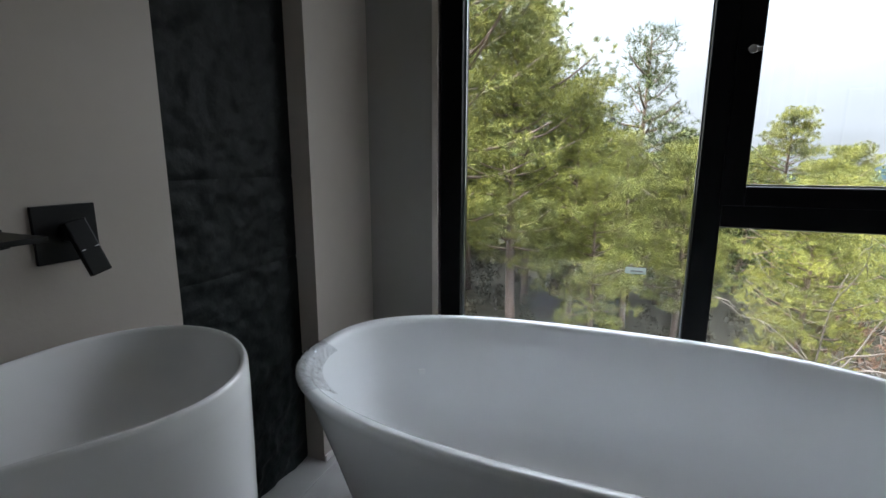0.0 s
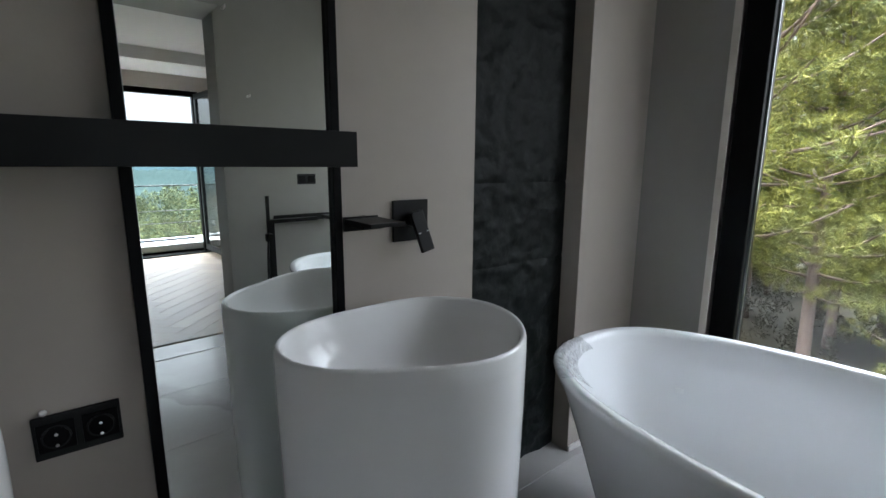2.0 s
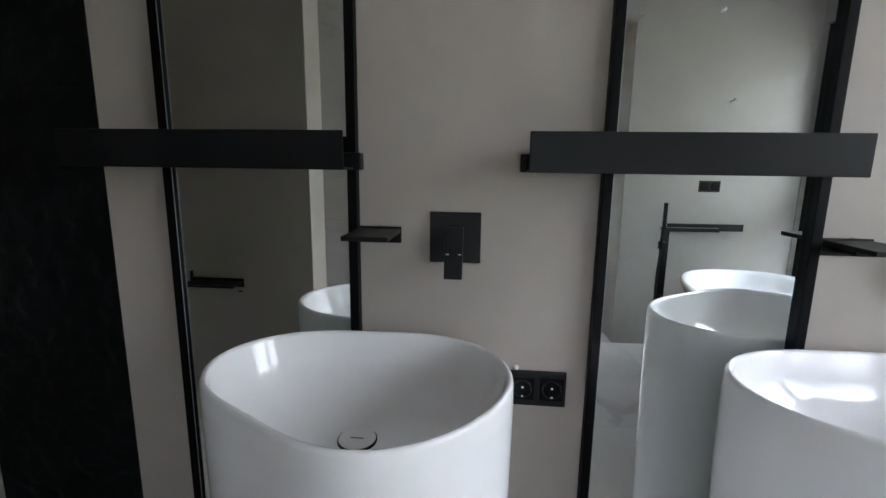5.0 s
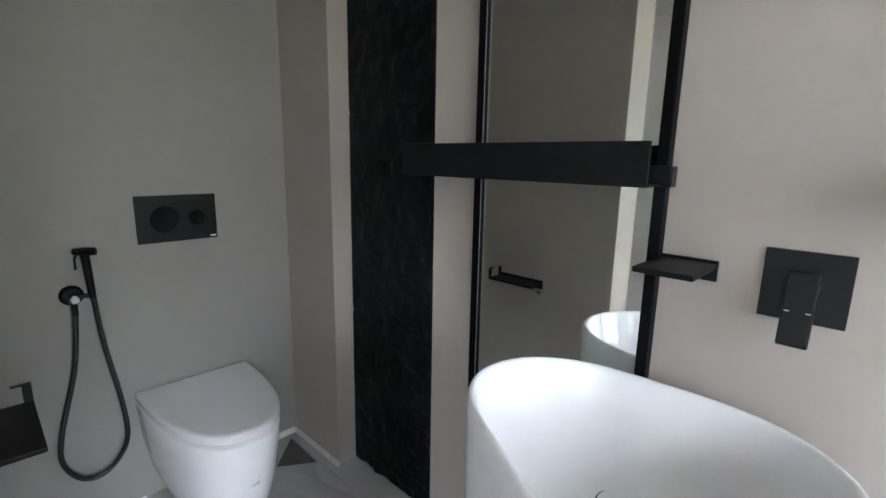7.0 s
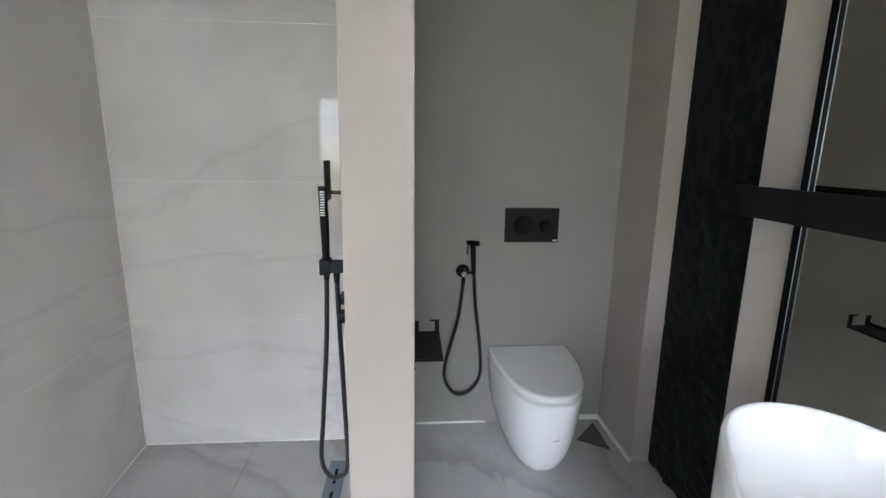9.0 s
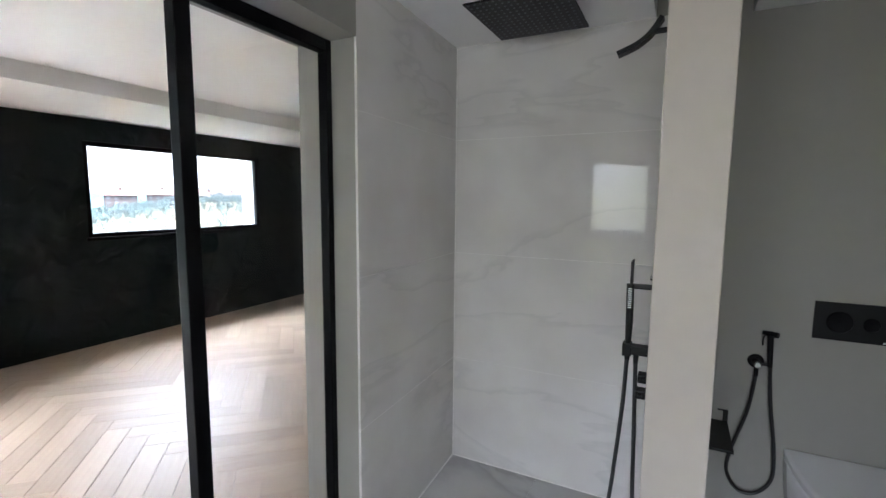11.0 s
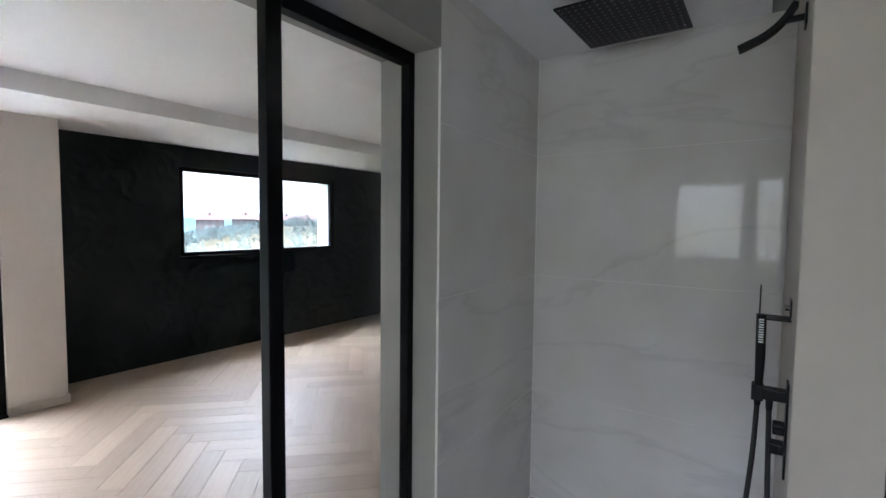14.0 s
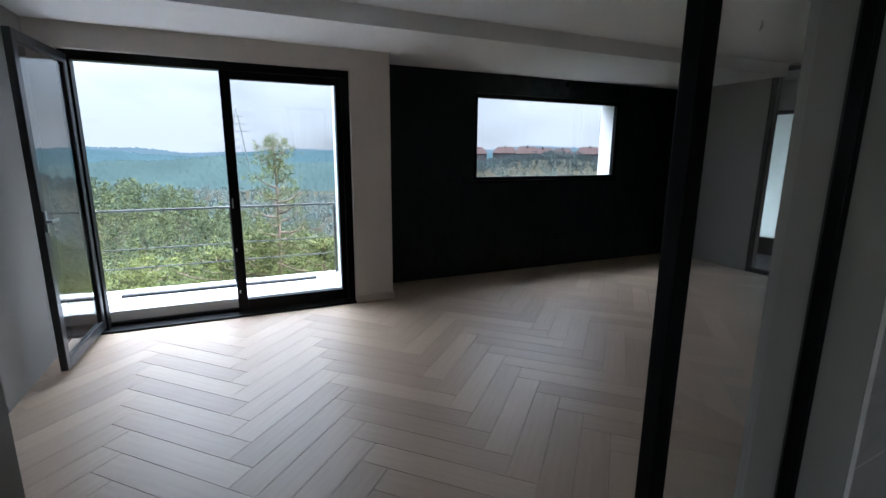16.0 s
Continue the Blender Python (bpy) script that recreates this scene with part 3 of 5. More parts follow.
def tub_ring(k, z, off=0.0, n=96):
    out = []
    for i in range(n):
        a = 2 * math.pi * i / n
        c, s = math.cos(a), math.sin(a)
        e = 2 / 2.6
        hx, hy = TUB[2] * k[0] - off, TUB[3] * k[1] - off
        x = hx * math.copysign(abs(c) ** e, c)
        y = hy * math.copysign(abs(s) ** e, s)
        out.append(Vector((x, y, z)))
    return out


tub = thing("bathtub", "white freestanding oval acrylic bathtub in front of the window", "bathtub", at=(TUB[0], TUB[1], 0))
T = TUB[4]
part("shell", loft([tub_ring((0.62, 0.78), 0.0), tub_ring((0.64, 0.79), 0.02), tub_ring((0.72, 0.83), 0.16), tub_ring((0.83, 0.89), 0.36), tub_ring((0.93, 0.955), 0.55), tub_ring((0.985, 0.988), 0.615), tub_ring((1, 1), T - 0.016),
                    tub_ring((1, 1), T - 0.006, 0.001), tub_ring((1, 1), T - 0.001, 0.006), tub_ring((1, 1), T, 0.014), tub_ring((1, 1), T - 0.002, 0.030), tub_ring((1, 1), T - 0.008, 0.040), tub_ring((1, 1), T - 0.024, 0.048),
                    tub_ring((0.95, 0.965), 0.50, 0.04), tub_ring((0.88, 0.92), 0.36, 0.04), tub_ring((0.78, 0.86), 0.24, 0.04), tub_ring((0.66, 0.80), 0.18, 0.04), tub_ring((0.45, 0.66), 0.16, 0.04), tub_ring((0.2, 0.4), 0.155, 0.02)], True, True), M_ACRYLIC, tub, smooth=True)
part("drain", disc((0, 0.2, 0.155), (0, 0, 1), 0.034, 0.006, 28, 0.002), M_CHROME, tub, "chrome drain")
lab = box(-0.014, 0.014, -0.002, 0.012, -0.010, 0.010)
bmesh.ops.transform(lab, matrix=pose(0.286, 0.724, 0.434, -14, 0, -59), verts=lab.verts)
part("paper_mark", lab, M_LABEL, tub, "small torn label on the inside")

fil = thing("tub_filler", "matt black floor-standing bath filler with a hand shower", "tap", at=(1.38, -1.98, 0))
part("base", disc((0, 0, 0.0), (0, 0, 1), 0.05, 0.012, 28, 0.003), M_BLACK, fil)
part("riser", box(-0.02, 0.02, -0.02, 0.02, 0.012, 0.93, 0.003), M_BLACK, fil)
part("spout", box(-0.02, 0.33, -0.022, 0.022, 0.915, 0.94, 0.003), M_BLACK, fil)
hs = part("hand_shower", box(-0.035, -0.015, 0.022, 0.042, 0.86, 1.10, 0.003), M_BLACK, fil)
part("holder", box(-0.04, 0.0, 0.0, 0.046, 0.80, 0.85, 0.004), M_BLACK, fil)
part("hose", tube(glide([(-0.025, 0.032, 0.86), (-0.05, 0.05, 0.6), (-0.04, 0.06, 0.32), (0.0, 0.04, 0.3), (0.0, 0.02, 0.5)]), 0.007, 10), M_RUBBER, fil)
sh2 = thing("wall_shelf", "small black metal shelf on the wall behind the tub", "shelf")
part("plate", box(1.50, 2.02, -2.36, -2.24, 0.885, 0.893, 0.002), M_BLACK, sh2)
part("lip", box(1.50, 2.02, -2.245, -2.24, 0.893, 0.935, 0.001), M_BLACK, sh2)
sw = thing("switch_plate", "small black switch plate", "switch")
part("plate", box(1.74, 1.89, -2.359, -2.350, 1.15, 1.23, 0.003), M_BLACK, sw)
for x in (1.777, 1.852):
    part("rocker", box(x - 0.028, x + 0.028, -2.350, -2.346, 1.163, 1.217, 0.002), M_FRAME, sw)

# ==== toilet ====
WC_Y = -0.397


def wc_ring(z, length, half, back=0.0, n=28, power=2.5, soft=0.02):
    """A D outline: straight at the wall, round in front."""
    out = []
    for i in range(n + 1):
        a = -math.pi / 2 + math.pi * i / n
        c, s = math.cos(a), math.sin(a)
        x = WEST_N + back + (length - back) * abs(c) ** (2 / power)
        out.append(Vector((x, WC_Y + half * math.copysign(abs(s) ** (2 / power), s), z)))
    return out


wc = thing("toilet", "white back-to-wall ceramic toilet with a closed lid", "toilet")
part("bowl", loft([wc_ring(0.0, 0.425, 0.135, 0.002), wc_ring(0.03, 0.45, 0.15, 0.002), wc_ring(0.12, 0.505, 0.178, 0.002), wc_ring(0.22, 0.535, 0.195, 0.002), wc_ring(0.33, 0.552, 0.206, 0.002), wc_ring(0.400, 0.557, 0.210, 0.002), wc_ring(0.407, 0.553, 0.207, 0.002)], True, True), M_CERAMIC, wc, smooth=True)
part("seat", loft([wc_ring(0.421, 0.553, 0.207, 0.012), wc_ring(0.423, 0.557, 0.210, 0.012), wc_ring(0.421, 0.557, 0.210, 0.012), wc_ring(0.423, 0.553, 0.207, 0.012)], True, True), M_SEAT, wc)
part("lid", loft([wc_ring(0.425, 0.553, 0.207, 0.012), wc_ring(0.427, 0.558, 0.212, 0.012), wc_ring(0.446, 0.558, 0.212, 0.012), wc_ring(0.453, 0.552, 0.207, 0.014), wc_ring(0.456, 0.540, 0.197, 0.02)], True, True), M_SEAT, wc, "smooth white closing lid")


def write(parent, text, m, size, mat, name="lettering"):
    cu = bpy.data.curves.new(name, "FONT")
    cu.body, cu.size, cu.extrude = text, size, 0.0004
    cu.align_x = "CENTER"
    tmp = bpy.data.objects.new(name, cu)
    scene.collection.objects.link(tmp)
    me = bpy.data.meshes.new_from_object(tmp.evaluated_get(bpy.context.evaluated_depsgraph_get()))
    bpy.data.objects.remove(tmp)
    me.transform(m)
    me.materials.clear()
    me.materials.append(mat)
    ob = new(name, me)
    ob.parent = parent
    return ob


write(wc, "CE", pose(-1.2795, -0.388, 0.262, 84, 0, 88), 0.024, M_PRINT)
part("print", box(-1.287, -1.2825, -0.402, -0.374, 0.232, 0.252), M_PRINT, wc, "faint printed lines")

fl = thing("flush_plate", "black rectangular flush plate with two round buttons", "flush plate")
part("plate", box(WEST_N + 0.001, WEST_N + 0.012, -0.543, -0.264, 1.019, 1.196, 0.003), M_BLACK, fl)
part("large_button", tube([(WEST_N + 0.012, -0.448, 1.105), (WEST_N + 0.016, -0.448, 1.105), (WEST_N + 0.013, -0.448, 1.105)], [0.050, 0.047, 0.001], 40), M_FRAME, fl)
part("small_button", tube([(WEST_N + 0.012, -0.335, 1.105), (WEST_N + 0.016, -0.335, 1.105), (WEST_N + 0.013, -0.335, 1.105)], [0.031, 0.028, 0.001], 32), M_FRAME, fl)
part("print", box(WEST_N + 0.012, WEST_N + 0.0128, -0.292, -0.270, 1.026, 1.032), M_LABEL, fl, "tiny silver maker mark")

bd = thing("bidet_spray", "black hand bidet spray with hose and chrome valve", "bidet spray")
bx = WEST_N
part("rosette", tube([(bx + 0.001, -0.752, 0.868), (bx + 0.008, -0.752, 0.868), (bx + 0.014, -0.752, 0.868)], [0.035, 0.034, 0.026], 32), M_BLACK, bd)
part("valve", disc((bx + 0.012, -0.752, 0.868), (1, 0, 0), 0.017, 0.05, 24, 0.003), M_BLACK, bd)
part("knob", disc((bx + 0.062, -0.752, 0.868), (1, 0, 0), 0.016, 0.014, 24, 0.004), M_CHROME, bd, "round chrome knob")
part("outlet", tube([(bx + 0.04, -0.752, 0.855), (bx + 0.04, -0.752, 0.805)], [0.010, 0.009], 16), M_BLACK, bd)
part("holder", box(bx + 0.03, bx + 0.05, -0.752, -0.69, 0.862, 0.874, 0.003), M_BLACK, bd)
part("handle", tube([(bx + 0.045, -0.700, 0.86), (bx + 0.045, -0.706, 0.99), (bx + 0.047, -0.708, 1.02)], [0.011, 0.013, 0.014], 16), M_BLACK, bd)
part("spray_head", tube([(bx + 0.03, -0.735, 1.022), (bx + 0.05, -0.705, 1.022), (bx + 0.065, -0.680, 1.022)], [0.010, 0.014, 0.013], 16), M_BLACK, bd)
part("trigger", tube(glide([(bx + 0.045, -0.72, 1.018), (bx + 0.055, -0.735, 1.005), (bx + 0.055, -0.737, 0.965)]), 0.0035, 8), M_BLACK, bd)
part("hose", tube(glide([(bx + 0.04, -0.752, 0.81), (bx + 0.04, -0.775, 0.62), (bx + 0.04, -0.832, 0.40), (bx + 0.05, -0.842, 0.29), (bx + 0.05, -0.79, 0.205), (bx + 0.05, -0.715, 0.21), (bx + 0.05, -0.655, 0.30), (bx + 0.045, -0.655, 0.45), (bx + 0.045, -0.685, 0.68), (bx + 0.045, -0.699, 0.865)], 12), 0.0085, 12), M_RUBBER, bd)

ph = thing("paper_holder", "black metal toilet paper holder on the partition", "paper holder")
part("back_plate", box(-1.29, -1.03, -1.012, -1.007, 0.722, 0.765, 0.0015), M_BLACK, ph)
part("tray", box(-1.29, -1.03, -1.007, -0.906, 0.742, 0.7525, 0.0015), M_BLACK, ph)
part("end_plate", boxes([(-1.29, -1.285, -1.007, -0.988, 0.7525, 0.798)], 0.001), M_BLACK, ph)
part("hook", boxes([(-1.29, -1.285, -0.924, -0.906, 0.7525, 0.802), (-1.29, -1.285, -0.944, -0.924, 0.796, 0.802)], 0.001), M_BLACK, ph)
part("screw", disc((-1.06, -1.008, 0.70), (1, 0, 0), 0.006, 0.02, 12), M_CHROME, ph, "chrome grub screw")

# sealant along the niche floor
seal = thing("niche_seal", "uneven white sealant line along the niche floor", "sealant", kind="structure")
pts = [(WEST_N + 0.006, -0.99 + 0.02 * i, 0.003 + 0.004 * noise.noise(Vector((i * 0.7, 0, 0)))) for i in range(20)]
part("bead", tube(pts, [0.0045 + 0.006 * abs(noise.noise(Vector((i * 0.9, 3, 0)))) for i in range(20)], 8), M_SEAL, seal)
structure("baseboard", boxes([(WEST_N, COL_L + 0.004, COL_Y - 0.012, COL_Y, 0.0, 0.022), (WEST_N, WEST_N + 0.012, -0.20, COL_Y - 0.012, 0.0, 0.03)], 0.002), M_SEAL, "rough white plaster edge at the floor", "trim")
trap = bmesh.new()
low = [trap.verts.new((x, y, 0.0002)) for x, y in ((-1.625, -0.155), (-1.533, -0.013), (-1.775, -0.008))]
top = [trap.verts.new(v.co + Vector((0, 0, 0.003))) for v in low]
trap.faces.new(top)
trap.faces.new(low[::-1])
for k in range(3):
    trap.faces.new((low[k], low[(k + 1) % 3], top[(k + 1) % 3], top[k]))
part("open_trap", trap, M_TRAP, None)
tagged(bpy.data.objects["open_trap"], "dark unfinished patch in the floor beside the toilet", "floor patch", kind="structure")

# ==== shower fittings ====
rain = thing("rain_shower", "large square black rain shower head under the ceiling", "shower head")
part("plate", box(-1.455, -0.980, -1.985, -1.555, 2.452, 2.460, 0.002), M_BLACK, rain)
part("neck", disc((-1.22, -1.77, 2.460), (0, 0, 1), 0.03, CEIL_Z - 2.460, 24), M_BLACK, rain)
for i in range(14):
    noz = bmesh.new()
    for j in range(15):
        add_box(noz, -1.438 + i * 0.0342, -1.430 + i * 0.0342, -1.968 + j * 0.0275, -1.960 + j * 0.0275, 2.4485, 2.4525)
    part("nozzle_row", noz, M_NOZZLE, rain, "row of small grey nozzles")

tray = thing("shower_shelf", "small black folded metal shelf on the partition in the shower", "shelf")
part("tray", box(-1.00, -0.905, -1.270, PART_S, 1.338, 1.342, 0.001), M_BLACK, tray)
part("front_plate", box(-1.00, -0.905, -1.274, -1.270, 1.315, 1.435, 0.001), M_BLACK, tray)
part("back_plate", box(-0.99, -0.915, PART_S - 0.004, PART_S, 1.349, 1.40, 0.001), M_BLACK, tray)
for x in (-0.975, -0.930):
    part("screw", disc((x, PART_S - 0.004, 1.375), (0, -1, 0), 0.006, 0.012, 12), M_CHROME, tray, "chrome fixing screw")

hand = thing("hand_shower_set", "black hand shower on a square wall bracket with a long hose", "hand shower")
part("wall_plate", box(-0.880, -0.820, PART_S - 0.006, PART_S, 0.900, 1.175, 0.002), M_BLACK, hand)
part("bracket", boxes([(-0.870, -0.830, -1.262, PART_S - 0.006, 1.118, 1.150), (-0.874, -0.826, -1.283, -1.253, 1.112, 1.156)], 0.003), M_BLACK, hand)
wd = part("handle", tube([(-0.850, -1.267, 1.095), (-0.848, -1.266, 1.15), (-0.842, -1.265, 1.24), (-0.836, -1.267, 1.366)], [0.0085, 0.010, 0.0125, 0.0125], 16), M_BLACK, hand)
for k in range(10):
    part("rib", box(-0.8245, -0.8228, -1.272, -1.260, 1.285 + k * 0.0072, 1.288 + k * 0.0072), M_STEEL, wd, "thin steel rib")
for z, d in ((1.022, 0.034), (0.965, 0.040)):
    knob = part("control", box(-0.872, -0.828, PART_S - d, PART_S - 0.006, z, z + 0.030, 0.004), M_BLACK, hand)
    part("knob_pin", disc((-0.828, PART_S - d * 0.6, z + 0.015), (1, 0, 0), 0.008, 0.016, 14), M_BLACK, knob)
part("outlet", tube([(-0.850, -1.238, 1.118), (-0.850, -1.238, 1.085)], [0.010, 0.008], 14), M_BLACK, hand)
part("hose", tube(glide([(-0.850, -1.267, 1.10), (-0.852, -1.274, 0.92), (-0.856, -1.294, 0.66), (-0.858, -1.306, 0.50), (-0.858, -1.285, 0.437), (-0.857, -1.255, 0.430), (-0.855, -1.225, 0.475), (-0.853, -1.228, 0.70), (-0.851, -1.234, 0.92), (-0.850, -1.238, 1.09)], 12), 0.0072, 12), M_RUBBER, hand)
arm = thing("curved_spout", "short black curved shower outlet on the partition", "shower outlet")
part("rosette", box(-0.998, -0.942, PART_S - 0.006, PART_S, 2.205, 2.268, 0.002), M_BLACK, arm)
part("stem", box(-0.978, -0.962, -1.245, PART_S - 0.006, 2.228, 2.244, 0.002), M_BLACK, arm)
blade = bmesh.new()
path = glide([(-0.97, -1.222, 2.278), (-0.97, -1.255, 2.230), (-0.97, -1.30, 2.196), (-0.97, -1.362, 2.172)])
for a, b in zip(path, path[1:]):
    d = (b - a).normalized()
    n0 = Vector((0, d.z, -d.y)) * 0.008
    q = [blade.verts.new(p + Vector((s, 0, 0)) + k * n0) for p in (a, b) for s in (-0.022, 0.022) for k in (-1, 1)]
    for f in ((0, 1, 3, 2), (4, 6, 7, 5), (0, 4, 5, 1), (2, 3, 7, 6), (1, 5, 7, 3), (0, 2, 6, 4)):
        blade.faces.new([q[i] for i in f])
part("blade", blade, M_BLACK, arm)

dr = thing("channel_drain", "steel linear channel drain in the shower floor", "floor drain")
part("channel", box(-1.52, -0.86, -1.405, -1.325, 0.0, 0.004, 0.001), M_CHANNEL, dr)
for i in range(4):
    part("slot", box(-1.46 + i * 0.15, -1.36 + i * 0.15, -1.372, -1.358, 0.0042, 0.0055), M_FRAME, dr)

# ==== bedroom shell ====
BW, DARK_Y, PIER_Y, PIER_X = -5.30, -6.78, -6.22, -0.57
structure("bedroom_floor", box(BW, EAST, -6.80, -2.36, -0.2, -0.004), M_SUBFLOOR, "dark bed under the herringbone planks", "floor")
BWIN = (-4.10, -1.81, 1.19, 2.23)
structure("wall_dark", holed_wall(BW, PIER_X, -0.1, H, -7.05, DARK_Y, [BWIN]), M_DARKWALL, "black textured feature wall with a wide window")
BDOOR = (-0.18, 2.02, -0.1, 2.275)
structure("wall_balcony", holed_wall(PIER_X, EAST, -0.1, H, -6.58, PIER_Y, [BDOOR]), M_CREAM, "cream wall round the balcony door")
structure("pier_return", box(PIER_X, -0.168, -7.05, -6.58, -0.1, H), M_WHITE, "white outer corner beside the balcony")
WDOOR = (-5.53, -4.45, -0.1, 2.57)
structure("wall_bedroom_west", holed_wall(-7.05, -2.36, -0.1, H, BW - 0.2, BW, [WDOOR], "y"), M_BEIGE_SHADED, "greige bedroom side wall with a glazed doorway")
structure("bedroom_north_wall", box(BW, -2.1, -2.64, -2.40, -0.1, H), M_CREAM, "cream wall behind the bathroom")
structure("bedroom_ceiling", boxes([(BW, EAST, -5.36, -2.60, 2.60, 2.68)]), M_CEIL, "white bedroom ceiling", "ceiling")
structure("soffit", box(BW, EAST, DARK_Y, -5.36, 2.462, 2.68), M_CEIL, "white dropped ceiling border along the windows", "ceiling")
structure("facade_white", holed_wall(BW - 0.2, PIER_X + 0.05, -3, H + 0.2, -7.15, -7.05, [BWIN]), M_WHITE, "white rendered outer face")
structure("skirting", boxes([(-0.572, -0.18, PIER_Y, PIER_Y + 0.014, 0.004, 0.085), (-0.584, -0.57, DARK_Y, PIER_Y + 0.014, 0.004, 0.085), (2.02, 2.19, PIER_Y, PIER_Y + 0.014, 0.004, 0.085)], 0.003), M_BASE, "cream skirting board", "skirting")
structure("bedroom_threshold", box(DOOR[0], 1.22, -2.60, SOUTH_Y + 0.005, 0.0, 0.004), M_FLOOR, "stone threshold between the rooms", "threshold")

structure("bedroom_east_wall", box(2.19, EAST, PIER_Y, -2.64, -0.1, H), M_BEIGE_SHADED, "greige side wall beside the open leaf, shade put into its colour")

# window in the black wall
w2 = thing("window_2", "wide black framed fixed window over a wooded valley", "window", kind="structure")
a, b, c, d = BWIN
part("window_frame", boxes([(a, a + 0.05, -6.86, -6.80, c, d), (b - 0.05, b, -6.86, -6.80, c, d), (a + 0.05, b - 0.05, -6.86, -6.80, c, c + 0.05), (a + 0.05, b - 0.05, -6.86, -6.80, d - 0.05, d)], 0.003), M_FRAME, w2)
part("pane", box(a + 0.05, b - 0.05, -6.834, -6.828, c + 0.05, d - 0.05), M_GLASS, w2).visible_shadow = False
part("window_sill", box(a - 0.02, b + 0.02, -6.80, -6.765, c - 0.03, c + 0.004, 0.004), M_FRAME, w2)
part("reveal", boxes([(a, a + 0.012, -7.14, -6.87, c, d)]), M_WHITE, w2, "white outer reveal")

# balcony door: a fixed leaf, and one that stands open
bd2 = thing("balcony_door", "black framed sliding balcony glazing with a fixed leaf", "balcony door", kind="structure")
part("outer_frame", boxes([(-0.18, -0.11, -6.37, -6.27, 0.0, 2.275), (1.95, 2.02, -6.37, -6.27, 0.0, 2.275), (-0.11, 1.95, -6.37, -6.27, 2.205, 2.275)], 0.004), M_FRAME, bd2)
part("threshold", boxes([(-0.18, 2.02, -6.40, -6.215, -0.02, 0.022), (-0.18, 2.02, -6.40, -6.36, 0.022, 0.05)], 0.004), M_FRAME, bd2)
part("fixed_leaf", boxes([(-0.11, -0.055, -6.36, -6.29, 0.05, 2.205), (0.845, 0.930, -6.36, -6.29, 0.05, 2.205), (-0.055, 0.845, -6.36, -6.29, 0.05, 0.15), (-0.055, 0.845, -6.36, -6.29, 2.14, 2.205)], 0.004), M_FRAME, bd2)
part("pane", box(-0.055, 0.845, -6.328, -6.322, 0.15, 2.14), M_GLASS, bd2).visible_shadow = False
for z, k in ((1.02, 0.09), (0.62, 0.03), (0.22, 0.03)):
    part("keeper", box(0.90, 0.912, -6.29, -6.286, z, z + k, 0.001), M_STEEL, bd2, "small steel lock keeper")
leaf = thing("open_leaf", "black framed glass balcony leaf swung open into the room", "balcony door", at=(1.985, -6.262, 0))
part("leaf_frame", boxes([(0.0, 0.055, -0.022, 0.022, 0.05, 2.235), (0.790, 0.845, -0.022, 0.022, 0.05, 2.235), (0.055, 0.790, -0.022, 0.022, 0.05, 0.12), (0.055, 0.790, -0.022, 0.022, 2.175, 2.235)], 0.004), M_LEAF, leaf)
part("pane", box(0.055, 0.790, -0.004, 0.004, 0.12, 2.175), M_GLASS, leaf).visible_shadow = False
part("glazing_bead", boxes([(0.055, 0.066, 0.010, 0.020, 0.12, 2.175), (0.779, 0.790, 0.010, 0.020, 0.12, 2.175), (0.066, 0.779, 0.010, 0.020, 0.12, 0.131), (0.066, 0.779, 0.010, 0.020, 2.164, 2.175)], 0.001), M_RAIL, leaf)
part("handle", boxes([(0.806, 0.828, 0.022, 0.034, 1.00, 1.14), (0.806, 0.828, 0.034, 0.052, 1.062, 1.082), (0.71, 0.828, 0.052, 0.064, 1.062, 1.082)], 0.003), M_STEEL, leaf, "steel lever handle")
leaf.rotation_euler = (0, 0, radians(87))

# balcony
structure("balcony_floor", box(-0.50, 3.2, -7.45, -6.40, -0.25, -0.02), M_CONC, "pale concrete balcony floor", "balcony")
structure("balcony_kerb", box(-0.168, 3.2, -7.13, -6.402, -0.02, 0.14, 0.006), M_WHITE, "white balcony upstand", "kerb")
structure("kerb_channel", box(0.12, 1.95, -6.89, -6.825, 0.1405, 0.162), M_GROOVE, "dark groove on the upstand", "drain")
ral = thing("balcony_railing", "thin steel balcony railing with three horizontal bars", "railing")
for x in (-0.135, 0.945, 2.12, 3.1):
    part("post", box(x - 0.008, x + 0.008, -7.03, -6.99, 0.14, 0.955, 0.002), M_RAIL, ral)
for z, r in ((0.955, 0.012), (0.575, 0.007), (0.385, 0.007)):
    part("bar", tube([(-0.145, -7.01, z), (3.15, -7.01, z)], r, 10), M_RAIL, ral)
structure("outer_wall_below", boxes([(-8.5, 2.72, -7.05, 0.35, -9.0, -0.2)]), M_WHITE, "white rendered storeys below", "wall")

# hall beyond the glazed doorway
gd = thing("glazed_doorway", "black framed glazed doorway to a hall", "doorway")
part("frame", boxes([(BW - 0.06, BW + 0.01, -5.53, -5.49, 0.0, 2.57), (BW - 0.06, BW + 0.01, -4.49, -4.45, 0.0, 2.57), (BW - 0.06, BW + 0.01, -5.49, -4.49, 2.53, 2.57), (BW - 0.06, BW + 0.01, -5.49, -4.49, 0.0, 0.06)], 0.003), M_FRAME, gd)
